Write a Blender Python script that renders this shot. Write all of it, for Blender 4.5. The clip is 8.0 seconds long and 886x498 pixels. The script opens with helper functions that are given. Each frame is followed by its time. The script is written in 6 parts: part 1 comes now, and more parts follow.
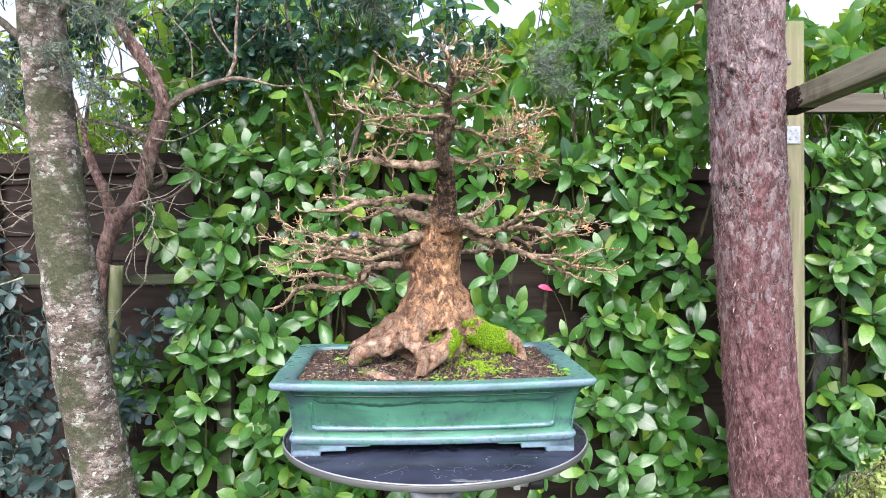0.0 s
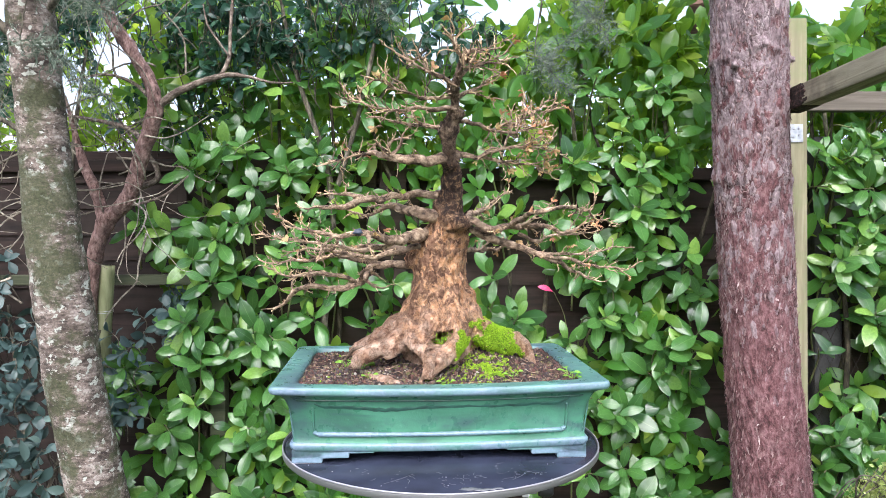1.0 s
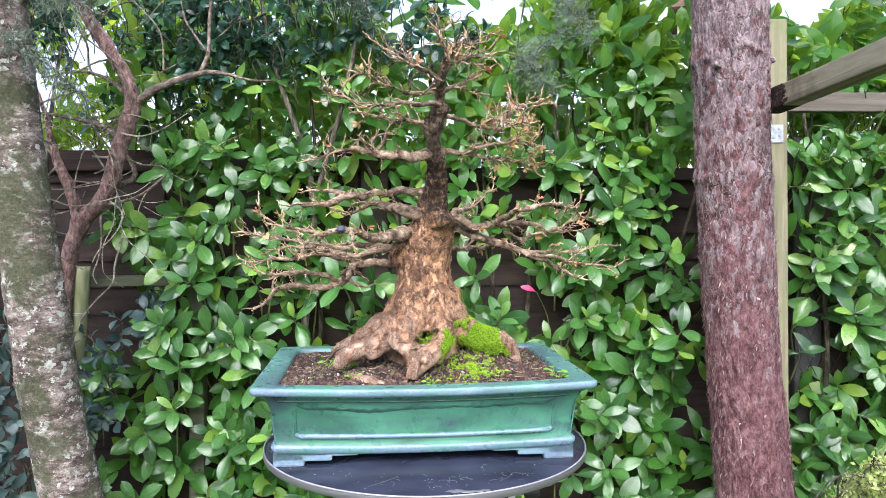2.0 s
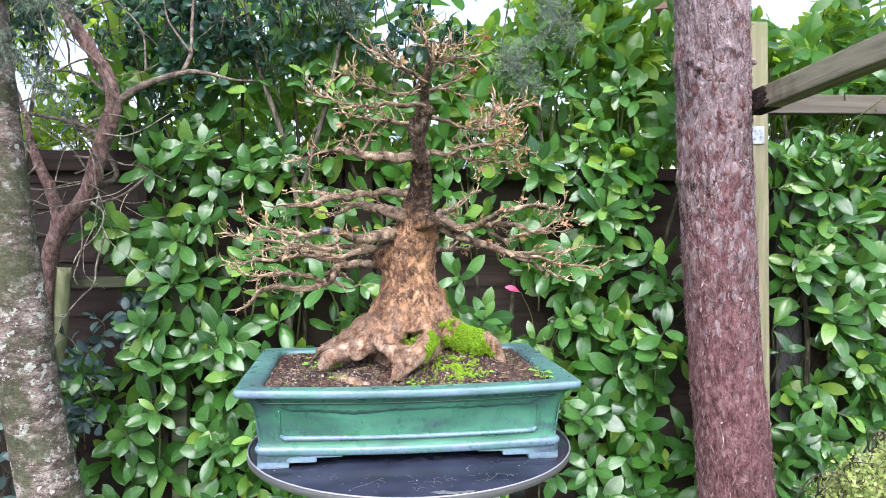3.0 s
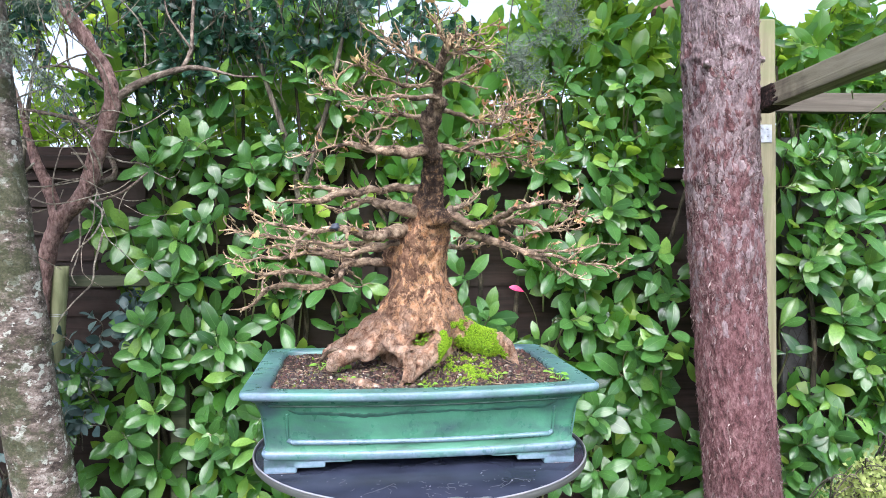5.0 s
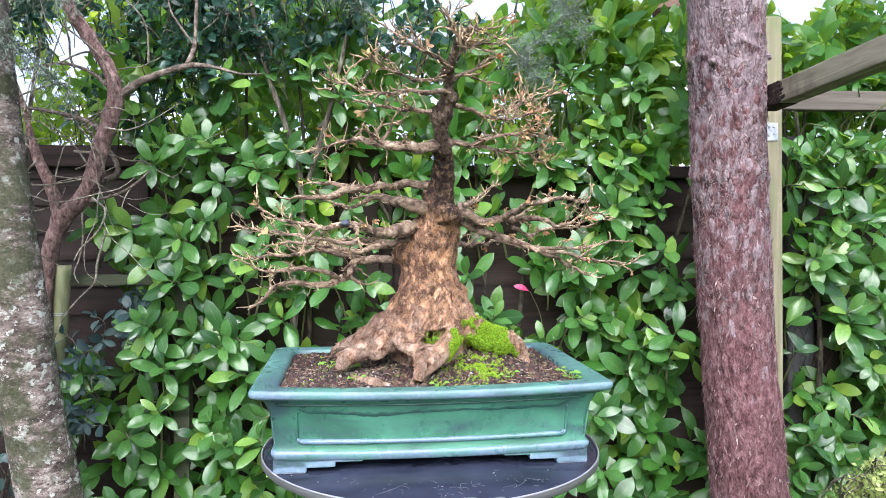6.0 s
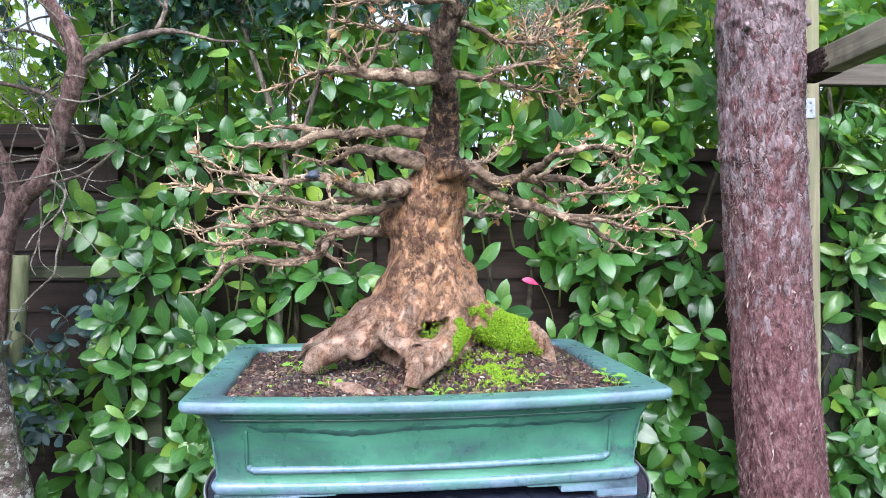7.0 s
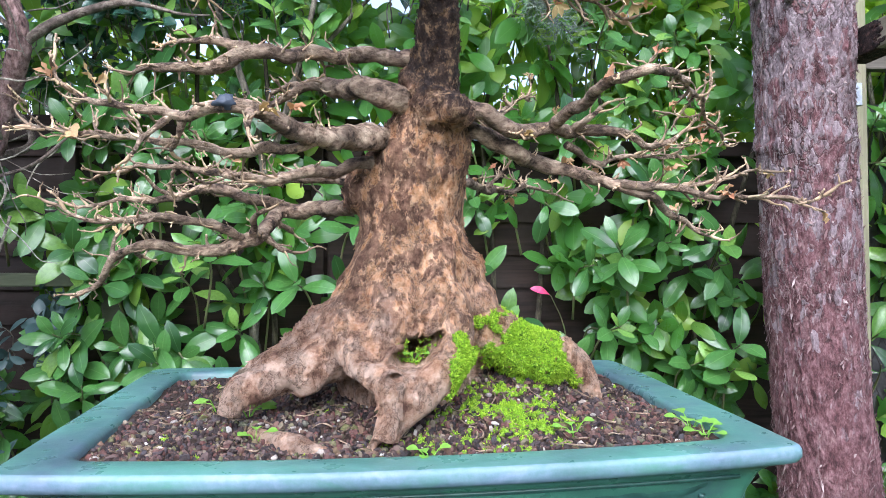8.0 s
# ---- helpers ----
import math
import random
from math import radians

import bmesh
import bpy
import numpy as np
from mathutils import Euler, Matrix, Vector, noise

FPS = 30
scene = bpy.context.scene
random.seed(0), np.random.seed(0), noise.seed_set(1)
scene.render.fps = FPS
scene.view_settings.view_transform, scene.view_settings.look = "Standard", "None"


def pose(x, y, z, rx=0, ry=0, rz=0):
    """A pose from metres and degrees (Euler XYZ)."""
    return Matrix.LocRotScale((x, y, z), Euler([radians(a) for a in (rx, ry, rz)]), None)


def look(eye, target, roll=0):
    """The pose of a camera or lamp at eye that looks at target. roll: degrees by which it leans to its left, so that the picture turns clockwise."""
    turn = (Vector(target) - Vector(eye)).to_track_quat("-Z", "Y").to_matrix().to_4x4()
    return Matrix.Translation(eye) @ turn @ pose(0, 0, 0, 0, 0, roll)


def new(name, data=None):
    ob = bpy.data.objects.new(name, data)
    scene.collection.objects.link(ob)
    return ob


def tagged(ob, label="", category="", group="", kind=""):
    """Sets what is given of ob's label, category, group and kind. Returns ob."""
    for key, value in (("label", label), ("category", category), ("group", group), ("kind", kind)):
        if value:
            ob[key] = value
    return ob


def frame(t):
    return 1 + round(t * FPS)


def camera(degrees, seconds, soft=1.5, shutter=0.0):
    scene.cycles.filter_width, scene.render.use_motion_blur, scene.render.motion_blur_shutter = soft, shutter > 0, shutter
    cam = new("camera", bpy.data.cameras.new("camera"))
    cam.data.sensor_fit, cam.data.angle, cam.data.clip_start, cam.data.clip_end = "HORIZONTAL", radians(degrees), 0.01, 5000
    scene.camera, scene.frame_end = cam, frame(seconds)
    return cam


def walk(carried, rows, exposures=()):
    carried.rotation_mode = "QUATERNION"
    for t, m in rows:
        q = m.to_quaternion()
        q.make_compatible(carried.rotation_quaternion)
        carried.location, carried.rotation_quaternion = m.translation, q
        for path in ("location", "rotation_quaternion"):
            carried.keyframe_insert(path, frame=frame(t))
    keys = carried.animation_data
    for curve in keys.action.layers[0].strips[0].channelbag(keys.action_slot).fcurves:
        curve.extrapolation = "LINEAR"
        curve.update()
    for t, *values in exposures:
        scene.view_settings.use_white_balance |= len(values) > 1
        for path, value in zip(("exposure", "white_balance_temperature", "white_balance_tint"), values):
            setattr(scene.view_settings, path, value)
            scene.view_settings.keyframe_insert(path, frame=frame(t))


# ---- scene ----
cam = camera(63.2, 8.0, soft=0.45)
EXPOSURE, SKY, SUN, KELVIN = 1.845, 0.12, 1.2, 6150
PATH = [
    (0, (0.015, -0.053, 1.411), (0.01, 1.947, 1.405), -0.2),
    (0.5, (0.006, -0.029, 1.405), (0.006, 1.971, 1.4), -0.2),
    (1, (-0.008, -0.006, 1.406), (0.008, 1.994, 1.403), -0.2),
    (1.5, (-0.013, 0.015, 1.399), (0.029, 2.014, 1.4), -0.2),
    (3, (-0.015, 0.014, 1.401), (0.098, 2.01, 1.403), -0.3),
    (3.5, (-0.011, 0.024, 1.399), (0.11, 2.02, 1.402), -0.2),
    (4, (-0.024, 0.032, 1.403), (0.097, 2.028, 1.407), -0.2),
    (4.5, (-0.029, 0.046, 1.399), (0.092, 2.043, 1.402), -0.2),
    (6, (-0.053, 0.068, 1.392), (0.068, 2.064, 1.395), -0.2),
    (6.5, (-0.049, 0.171, 1.37), (0.072, 2.167, 1.373), -0.2),
    (7, (-0.039, 0.336, 1.348), (0.082, 2.332, 1.357), -0.2),
    (7.5, (-0.024, 0.485, 1.336), (0.097, 2.481, 1.37), -0.2),
    (8, (-0.015, 0.629, 1.321), (0.106, 2.625, 1.369), -0.2),
]
walk(cam, [(t, look(eye, target, roll)) for t, eye, target, roll in PATH], exposures=[(0, EXPOSURE, KELVIN - 50, 13), (1.5, EXPOSURE, KELVIN - 200, 13), (6, EXPOSURE, KELVIN - 350, 13), (8, EXPOSURE - 0.06, KELVIN - 680, 13)])

# ---- sky and sun: a bright overcast day ----
world = bpy.data.worlds.new("world")
scene.world = world
world.use_nodes = True
wn = world.node_tree
sky = wn.nodes.new("ShaderNodeTexSky")
sky.sky_type, sky.sun_disc = "NISHITA", False
sky.sun_elevation, sky.sun_rotation = radians(48), radians(188)
sky.air_density, sky.dust_density, sky.ozone_density = 1.0, 4.0, 1.0
grey = wn.nodes.new("ShaderNodeHueSaturation")
grey.inputs["Saturation"].default_value = 0.6
wn.links.new(sky.outputs[0], grey.inputs["Color"])
wn.links.new(grey.outputs[0], wn.nodes["Background"].inputs["Color"])
wn.nodes["Background"].inputs["Strength"].default_value = SKY
sun = new("sun", bpy.data.lights.new("sun", "SUN"))
sun.data.energy, sun.data.angle, sun.data.color = SUN, radians(55), (1.0, 0.96, 0.9)
sun.matrix_world = look((-0.6, -4.0, 6.0), (0.0, 1.2, 1.2))


# ---- materials ----
class Nodes:
    """A material's node tree with short calls."""

    def __init__(self, name, rough=0.6, spec=0.5, metal=0.0):
        self.mat = bpy.data.materials.new(name)
        self.mat.use_nodes = True
        self.tree = self.mat.node_tree
        self.bsdf = self.tree.nodes["Principled BSDF"]
        self.bsdf.inputs["Roughness"].default_value = rough
        self.bsdf.inputs["Specular IOR Level"].default_value = spec
        self.bsdf.inputs["Metallic"].default_value = metal
        self.coord = self.tree.nodes.new("ShaderNodeTexCoord").outputs["Object"]

    def link(self, a, b):
        self.tree.links.new(a, b)

    def put(self, value, socket):
        if isinstance(value, (int, float)):
            socket.default_value = value
        elif isinstance(value, tuple):
            socket.default_value = (*value, 1.0)
        else:
            self.link(value, socket)

    def stretch(self, scale):
        n = self.tree.nodes.new("ShaderNodeMapping")
        self.link(self.coord, n.inputs["Vector"])
        n.inputs["Scale"].default_value = scale
        return n.outputs[0]

    def noise(self, scale, detail=4.0, rough=0.55, vector=None, warp=0.0):
        n = self.tree.nodes.new("ShaderNodeTexNoise")
        self.link(vector or self.coord, n.inputs["Vector"])
        n.inputs["Scale"].default_value, n.inputs["Detail"].default_value = scale, detail
        n.inputs["Roughness"].default_value, n.inputs["Distortion"].default_value = rough, warp
        return n.outputs["Fac"]

    def cells(self, scale, vector=None, feature="F1", output="Distance", jitter=1.0):
        n = self.tree.nodes.new("ShaderNodeTexVoronoi")
        n.feature = feature
        self.link(vector or self.coord, n.inputs["Vector"])
        n.inputs["Scale"].default_value, n.inputs["Randomness"].default_value = scale, jitter
        return n.outputs[output]

    def shaken(self, vector, scale, amount):
        """A vector pushed about by noise, for ragged cells."""
        n = self.tree.nodes.new("ShaderNodeTexNoise")
        self.link(vector, n.inputs["Vector"])
        n.inputs["Scale"].default_value, n.inputs["Detail"].default_value = scale, 4.0
        m = self.tree.nodes.new("ShaderNodeVectorMath")
        m.operation = "MULTIPLY_ADD"
        self.link(n.outputs["Color"], m.inputs[0])
        m.inputs[1].default_value = (amount, amount, amount)
        self.link(vector, m.inputs[2])
        return m.outputs[0]

    def ramp(self, value, *stops):
        n = self.tree.nodes.new("ShaderNodeValToRGB")
        self.link(value, n.inputs["Fac"])
        e = n.color_ramp.elements
        while len(e) < len(stops):
            e.new(0.5)
        for k, (at, c) in zip(e, stops):
            k.position = at
            k.color = (*c, 1.0) if isinstance(c, tuple) else (c, c, c, 1.0)
        return n.outputs["Color"]

    def mix(self, fac, a, b, blend="MIX"):
        n = self.tree.nodes.new("ShaderNodeMix")
        n.data_type, n.blend_type = "RGBA", blend
        self.put(fac, n.inputs["Factor"])
        self.put(a, n.inputs["A"])
        self.put(b, n.inputs["B"])
        return n.outputs["Result"]

    def math(self, op, a, b=0.0):
        n = self.tree.nodes.new("ShaderNodeMath")
        n.operation = op
        self.put(a, n.inputs[0])
        self.put(b, n.inputs[1])
        return n.outputs[0]

    def island(self):
        return self.tree.nodes.new("ShaderNodeNewGeometry").outputs["Random Per Island"]

    def each(self):
        return self.tree.nodes.new("ShaderNodeObjectInfo").outputs["Random"]

    def color(self, c):
        self.put(c, self.bsdf.inputs["Base Color"])
        return self

    def rough(self, value):
        self.put(value, self.bsdf.inputs["Roughness"])
        return self

    def bump(self, height, strength=0.5, distance=0.002):
        n = self.tree.nodes.new("ShaderNodeBump")
        n.inputs["Strength"].default_value, n.inputs["Distance"].default_value = strength, distance
        self.link(height, n.inputs["Height"])
        self.link(n.outputs[0], self.bsdf.inputs["Normal"])
        return self

    def thin(self, color, share):
        """Lets light through a leaf."""
        t = self.tree.nodes.new("ShaderNodeBsdfTranslucent")
        self.put(color, t.inputs["Color"])
        m = self.tree.nodes.new("ShaderNodeMixShader")
        m.inputs[0].default_value = share
        self.link(self.bsdf.outputs[0], m.inputs[1])
        self.link(t.outputs[0], m.inputs[2])
        self.link(m.outputs[0], self.tree.nodes["Material Output"].inputs["Surface"])
        return self


def leaf_mat(name, dark, mid, light, glow, rough=0.32, joined=False, share=0.35, spec=0.5, vein=(0.2, 0.33, 0.1)):
    """A leaf: its own shade of green, a paler midrib, faint side veins and a soft shine."""
    n = Nodes(name, rough, spec)
    r = n.island() if joined else n.each()
    base = n.ramp(r, (0.0, dark), (0.4, mid), (0.8, mid), (1.0, light))
    base = n.mix(n.ramp(n.noise(14, 3), (0.35, 0.0), (0.75, 0.45)), base, dark)
    sep = n.tree.nodes.new("ShaderNodeUVMap")
    split = n.tree.nodes.new("ShaderNodeSeparateXYZ")
    n.link(sep.outputs[0], split.inputs[0])
    across = n.math("ABSOLUTE", n.math("SUBTRACT", split.outputs[0], 0.5))
    rib = n.ramp(across, (0.0, 1.0), (0.035, 0.0))
    veins = n.math("SINE", n.math("MULTIPLY", n.math("SUBTRACT", split.outputs[1], n.math("MULTIPLY", across, 0.55)), 62.0))
    base = n.mix(n.math("MULTIPLY", rib, 0.4), base, vein)
    n.color(base)
    n.rough(n.ramp(n.noise(30, 3), (0.3, rough * 0.75), (0.7, rough * 1.35)))
    n.bump(n.math("ADD", n.math("MULTIPLY", veins, 0.35), n.math("MULTIPLY", rib, -2.0)), 0.06, 0.0012)
    return n.thin(n.mix(0.5, base, glow), share).mat


def bark_mat(name, tones, scale, relief, rough=0.85, stretch=(1, 1, 1), crack=0.5):
    n = Nodes(name, rough, 0.25)
    v = n.stretch(stretch)
    a = n.noise(scale, 9, 0.72, v, 0.1)
    base = n.ramp(a, *tones)
    base = n.mix(n.ramp(n.noise(scale * 0.3, 5, 0.6), (0.42, 0.5), (0.55, 0.0)), base, tones[0][1])
    c = n.math("ABSOLUTE", n.math("SUBTRACT", n.noise(scale * 0.6, 8, 0.7, v, 0.1), 0.5))
    base = n.mix(n.ramp(c, (0.0, crack), (0.016, 0.0)), base, (0.02, 0.015, 0.012))
    n.color(base)
    n.bump(n.math("ADD", n.math("MULTIPLY", a, 1.5), n.ramp(c, (0.0, 0.0), (0.06, 0.6))), 0.9, relief)
    return n.mat


MAT = {}
MAT["laurel_leaf"] = leaf_mat("laurel_leaf", (0.021, 0.066, 0.022), (0.066, 0.170, 0.040), (0.20, 0.35, 0.065), (0.40, 0.62, 0.05), 0.19, spec=0.52, share=0.24)
# inner laurel leaves: the pale end is raised to look lit through
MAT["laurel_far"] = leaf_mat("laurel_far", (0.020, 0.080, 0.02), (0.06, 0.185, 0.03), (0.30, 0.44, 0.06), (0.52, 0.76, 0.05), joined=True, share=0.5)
MAT["dark_leaf"] = leaf_mat("dark_leaf", (0.018, 0.05, 0.035), (0.03, 0.08, 0.055), (0.07, 0.15, 0.09), (0.10, 0.26, 0.07), 0.28, True, 0.2, vein=(0.05, 0.1, 0.07))
MAT["slate_leaf"] = leaf_mat("slate_leaf", (0.03, 0.056, 0.06), (0.055, 0.096, 0.092), (0.11, 0.17, 0.15), (0.08, 0.17, 0.10), 0.42, True, 0.15, vein=(0.07, 0.11, 0.09))
# lime tones carry part of the backlight, besides the translucency
MAT["backlit_lime_leaf"] = leaf_mat("backlit_lime_leaf", (0.09, 0.2, 0.02), (0.17, 0.32, 0.03), (0.40, 0.48, 0.06), (0.62, 0.82, 0.07), 0.5, True, 0.6, vein=(0.3, 0.4, 0.1))
MAT["box_leaf"] = leaf_mat("box_leaf", (0.18, 0.25, 0.06), (0.34, 0.40, 0.13), (0.52, 0.53, 0.25), (0.5, 0.6, 0.1), 0.5, True, 0.3, vein=(0.4, 0.45, 0.15))
nd = Nodes("conifer_needle", 0.7, 0.2)
nd.color(nd.ramp(nd.island(), (0.0, (0.055, 0.08, 0.06)), (0.6, (0.13, 0.165, 0.125)), (1.0, (0.24, 0.27, 0.215))))
MAT["needle"] = nd.mat
n = Nodes("dry_leaf", 0.6, 0.3)
n.color(n.mix(n.ramp(n.noise(120, 3), (0.35, 0.0), (0.7, 0.7)), n.ramp(n.each(), (0.0, (0.50, 0.17, 0.11)), (0.2, (0.56, 0.30, 0.18)), (0.6, (0.60, 0.42, 0.24)), (1.0, (0.56, 0.50, 0.22))), (0.32, 0.12, 0.04)))
MAT["dry_leaf"] = n.thin((0.55, 0.30, 0.10), 0.25).mat
n = Nodes("pink_petal", 0.4, 0.4)
n.color(n.mix(n.ramp(n.noise(60, 3), (0.4, 0.0), (0.7, 0.5)), (0.62, 0.03, 0.16), (0.8, 0.22, 0.33)))
MAT["pink"] = n.thin((0.8, 0.1, 0.2), 0.3).mat

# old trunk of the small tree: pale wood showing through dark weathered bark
n = Nodes("bonsai_bark", 0.8, 0.25)
v = n.stretch((1, 1, 0.85))
big = n.noise(32, 7, 0.65, v, 0.15)
fine = n.noise(150, 8, 0.75, v, 0.1)
flake = n.noise(92, 9, 0.76, n.stretch((1, 1, 0.6)), 0.2)
fiber = n.noise(135, 9, 0.78, n.stretch((1, 1, 0.85)), 0.1)
tan = n.ramp(fiber, (0.36, (0.30, 0.125, 0.058)), (0.46, (0.62, 0.315, 0.155)), (0.6, (0.78, 0.50, 0.31)))
tan = n.mix(n.ramp(n.noise(9, 3, 0.5), (0.5, 0.0), (0.68, 0.5)), tan, (0.58, 0.32, 0.13))
skin = n.ramp(fine, (0.36, (0.105, 0.050, 0.032)), (0.50, (0.265, 0.142, 0.088)), (0.64, (0.44, 0.265, 0.168)))
side = n.tree.nodes.new("ShaderNodeSeparateXYZ")
n.link(n.coord, side.inputs[0])
peel = n.math("ADD", n.math("MULTIPLY", big, 0.38), n.math("MULTIPLY", flake, 0.62))
# paler to the right, darker to the left: side light put into the bark colour
peel = n.math("ADD", peel, n.math("MULTIPLY", n.math("SUBTRACT", side.outputs[0], -0.003), 0.5))
both = n.mix(n.ramp(peel, (0.493, 0.0), (0.511, 1.0)), skin, tan)
both = n.mix(n.ramp(peel, (0.500, 0.0), (0.508, 0.6), (0.517, 0.0)), both, (0.70, 0.52, 0.37))
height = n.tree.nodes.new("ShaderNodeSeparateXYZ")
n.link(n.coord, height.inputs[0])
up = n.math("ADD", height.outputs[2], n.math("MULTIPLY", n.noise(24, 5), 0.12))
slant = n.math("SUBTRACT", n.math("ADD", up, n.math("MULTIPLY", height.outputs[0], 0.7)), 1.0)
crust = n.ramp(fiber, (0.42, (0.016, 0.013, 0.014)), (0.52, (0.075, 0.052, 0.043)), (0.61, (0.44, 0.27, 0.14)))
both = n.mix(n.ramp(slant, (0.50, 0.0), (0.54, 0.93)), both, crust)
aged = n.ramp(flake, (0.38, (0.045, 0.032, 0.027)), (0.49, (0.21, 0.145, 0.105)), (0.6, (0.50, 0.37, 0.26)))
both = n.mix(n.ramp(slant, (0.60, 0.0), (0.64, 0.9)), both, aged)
root = n.ramp(n.noise(60, 8, 0.72), (0.38, (0.19, 0.092, 0.06)), (0.46, (0.50, 0.295, 0.195)), (0.58, (0.72, 0.515, 0.395)))
both = n.mix(n.ramp(n.math("SUBTRACT", up, 1.0), (0.30, 0.85), (0.37, 0.0)), both, root)
crack = n.math("ABSOLUTE", n.math("SUBTRACT", n.noise(40, 9, 0.75, n.stretch((1, 1, 0.7)), 0.1), 0.5))
both = n.mix(n.ramp(crack, (0.0, 0.8), (0.016, 0.0)), both, (0.05, 0.02, 0.011))
n.color(both)
n.bump(n.math("ADD", n.math("ADD", n.math("MULTIPLY", flake, 1.2), n.math("MULTIPLY", fiber, 1.2)), n.ramp(crack, (0.0, 0.0), (0.05, 0.7))), 1.0, 0.006)
MAT["bonsai_bark"] = n.mat
MAT["limb_bark"] = bark_mat("limb_bark", ((0.38, (0.050, 0.034, 0.026)), (0.48, (0.30, 0.205, 0.140)), (0.62, (0.58, 0.44, 0.31))), 85, 0.003, stretch=(0.6, 1, 1), crack=0.5)
n = Nodes("twig_bark", 0.75, 0.3)
n.color(n.mix(n.ramp(n.noise(70, 4), (0.4, 0.0), (0.6, 0.75)), n.ramp(n.island(), (0.0, (0.13, 0.095, 0.065)), (0.4, (0.36, 0.245, 0.15)), (0.75, (0.55, 0.39, 0.23)), (1.0, (0.66, 0.52, 0.33))), (0.13, 0.09, 0.06)))
n.bump(n.noise(300, 4), 0.5, 0.001)
MAT["twig_bark"] = n.mat

# tall trunk with red-brown flaking bark
n = Nodes("flaky_bark", 0.85, 0.25)
v = n.stretch((1, 1, 0.3))
a = n.noise(17, 9, 0.7, n.stretch((1, 1, 0.5)), 0.12)
b = n.noise(5, 4, 0.6)
fiber = n.noise(42, 9, 0.74, n.stretch((1, 1, 0.55)), 0.12)
red = n.ramp(fiber, (0.38, (0.055, 0.023, 0.025)), (0.5, (0.150, 0.067, 0.072)), (0.65, (0.28, 0.165, 0.168)))
pale = n.ramp(fiber, (0.36, (0.11, 0.074, 0.080)), (0.48, (0.245, 0.188, 0.202)), (0.63, (0.40, 0.33, 0.343)))
tall = n.tree.nodes.new("ShaderNodeSeparateXYZ")
n.link(n.coord, tall.inputs[0])
plates = n.shaken(n.stretch((1, 1, 0.5)), 60, 0.030)
edge = n.cells(52, plates, "DISTANCE_TO_EDGE")
pick = n.cells(52, plates, "F1", "Color")
where = n.math("ADD", n.math("MULTIPLY", pick, 0.6), n.math("MULTIPLY", a, 0.4))
where = n.math("ADD", where, n.math("MULTIPLY", n.math("SUBTRACT", tall.outputs[2], 1.55), 0.34))
base = n.mix(n.ramp(where, (0.50, 0.0), (0.56, 0.85)), red, pale)
some = n.math("MULTIPLY", n.ramp(b, (0.42, 0.25), (0.58, 1.0)), n.ramp(n.math("SUBTRACT", n.math("MULTIPLY", tall.outputs[2], 0.6), 0.5), (0.1, 0.3), (0.5, 1.0)))
base = n.mix(n.math("MULTIPLY", n.ramp(edge, (0.05, 0.0), (0.10, 0.5), (0.17, 0.0)), some), base, (0.50, 0.43, 0.41))
base = n.mix(n.math("MULTIPLY", n.ramp(edge, (0.0, 0.7), (0.07, 0.0)), some), base, (0.06, 0.028, 0.028))
n.color(base)
n.bump(n.math("ADD", n.math("ADD", n.math("MULTIPLY", a, 1.2), fiber), n.math("MULTIPLY", n.ramp(edge, (0.0, 0.0), (0.12, 0.6)), some)), 1.0, 0.012)
MAT["flaky_bark"] = n.mat
n = Nodes("bark_flake", 0.8, 0.25)
n.color(n.mix(n.ramp(n.noise(60, 5), (0.35, 0.0), (0.7, 0.7)), n.ramp(n.island(), (0.0, (0.12, 0.064, 0.066)), (0.4, (0.22, 0.142, 0.143)), (0.8, (0.31, 0.225, 0.22)), (1.0, (0.45, 0.36, 0.345))), (0.16, 0.09, 0.085)))
n.bump(n.noise(250, 4), 0.6, 0.001)
MAT["bark_flake"] = n.mat

# leaning trunk with blotches of pale bark, lichen and moss
n = Nodes("lichen_bark", 0.85, 0.25)
band = n.noise(18, 9, 0.75, n.stretch((0.7, 0.7, 1.7)), 0.1)
fine = n.noise(130, 7, 0.75)
base = n.ramp(band, (0.38, (0.045, 0.034, 0.030)), (0.46, (0.135, 0.106, 0.090)), (0.54, (0.29, 0.232, 0.205)), (0.64, (0.52, 0.46, 0.42)))
base = n.mix(n.ramp(fine, (0.35, 0.6), (0.6, 0.0)), base, (0.06, 0.045, 0.038))
spots = n.noise(34, 5, 0.55, n.stretch((1, 1, 1.25)))
base = n.mix(n.ramp(spots, (0.585, 0.0), (0.605, 0.9)), base, n.ramp(fine, (0.3, (0.34, 0.36, 0.31)), (0.7, (0.66, 0.67, 0.62))))
fleck = n.noise(85, 7, 0.7, n.stretch((0.8, 0.8, 1.3)))
base = n.mix(n.ramp(fleck, (0.595, 0.0), (0.62, 0.75)), base, (0.50, 0.46, 0.42))
base = n.mix(n.ramp(fleck, (0.40, 0.8), (0.43, 0.0)), base, (0.04, 0.032, 0.028))
base = n.mix(n.ramp(n.noise(7, 6, 0.7, None, 0.1), (0.475, 0.0), (0.56, 0.85)), base, n.ramp(fine, (0.3, (0.026, 0.032, 0.016)), (0.7, (0.100, 0.110, 0.055))))
n.color(base)
n.bump(n.math("ADD", n.math("MULTIPLY", band, 1.5), fine), 0.9, 0.006)
MAT["lichen_bark"] = n.mat
MAT["red_bark"] = bark_mat("red_bark", ((0.34, (0.06, 0.034, 0.03)), (0.46, (0.26, 0.155, 0.135)), (0.6, (0.44, 0.30, 0.27))), 80, 0.007, stretch=(1, 1, 0.4), crack=0.35)
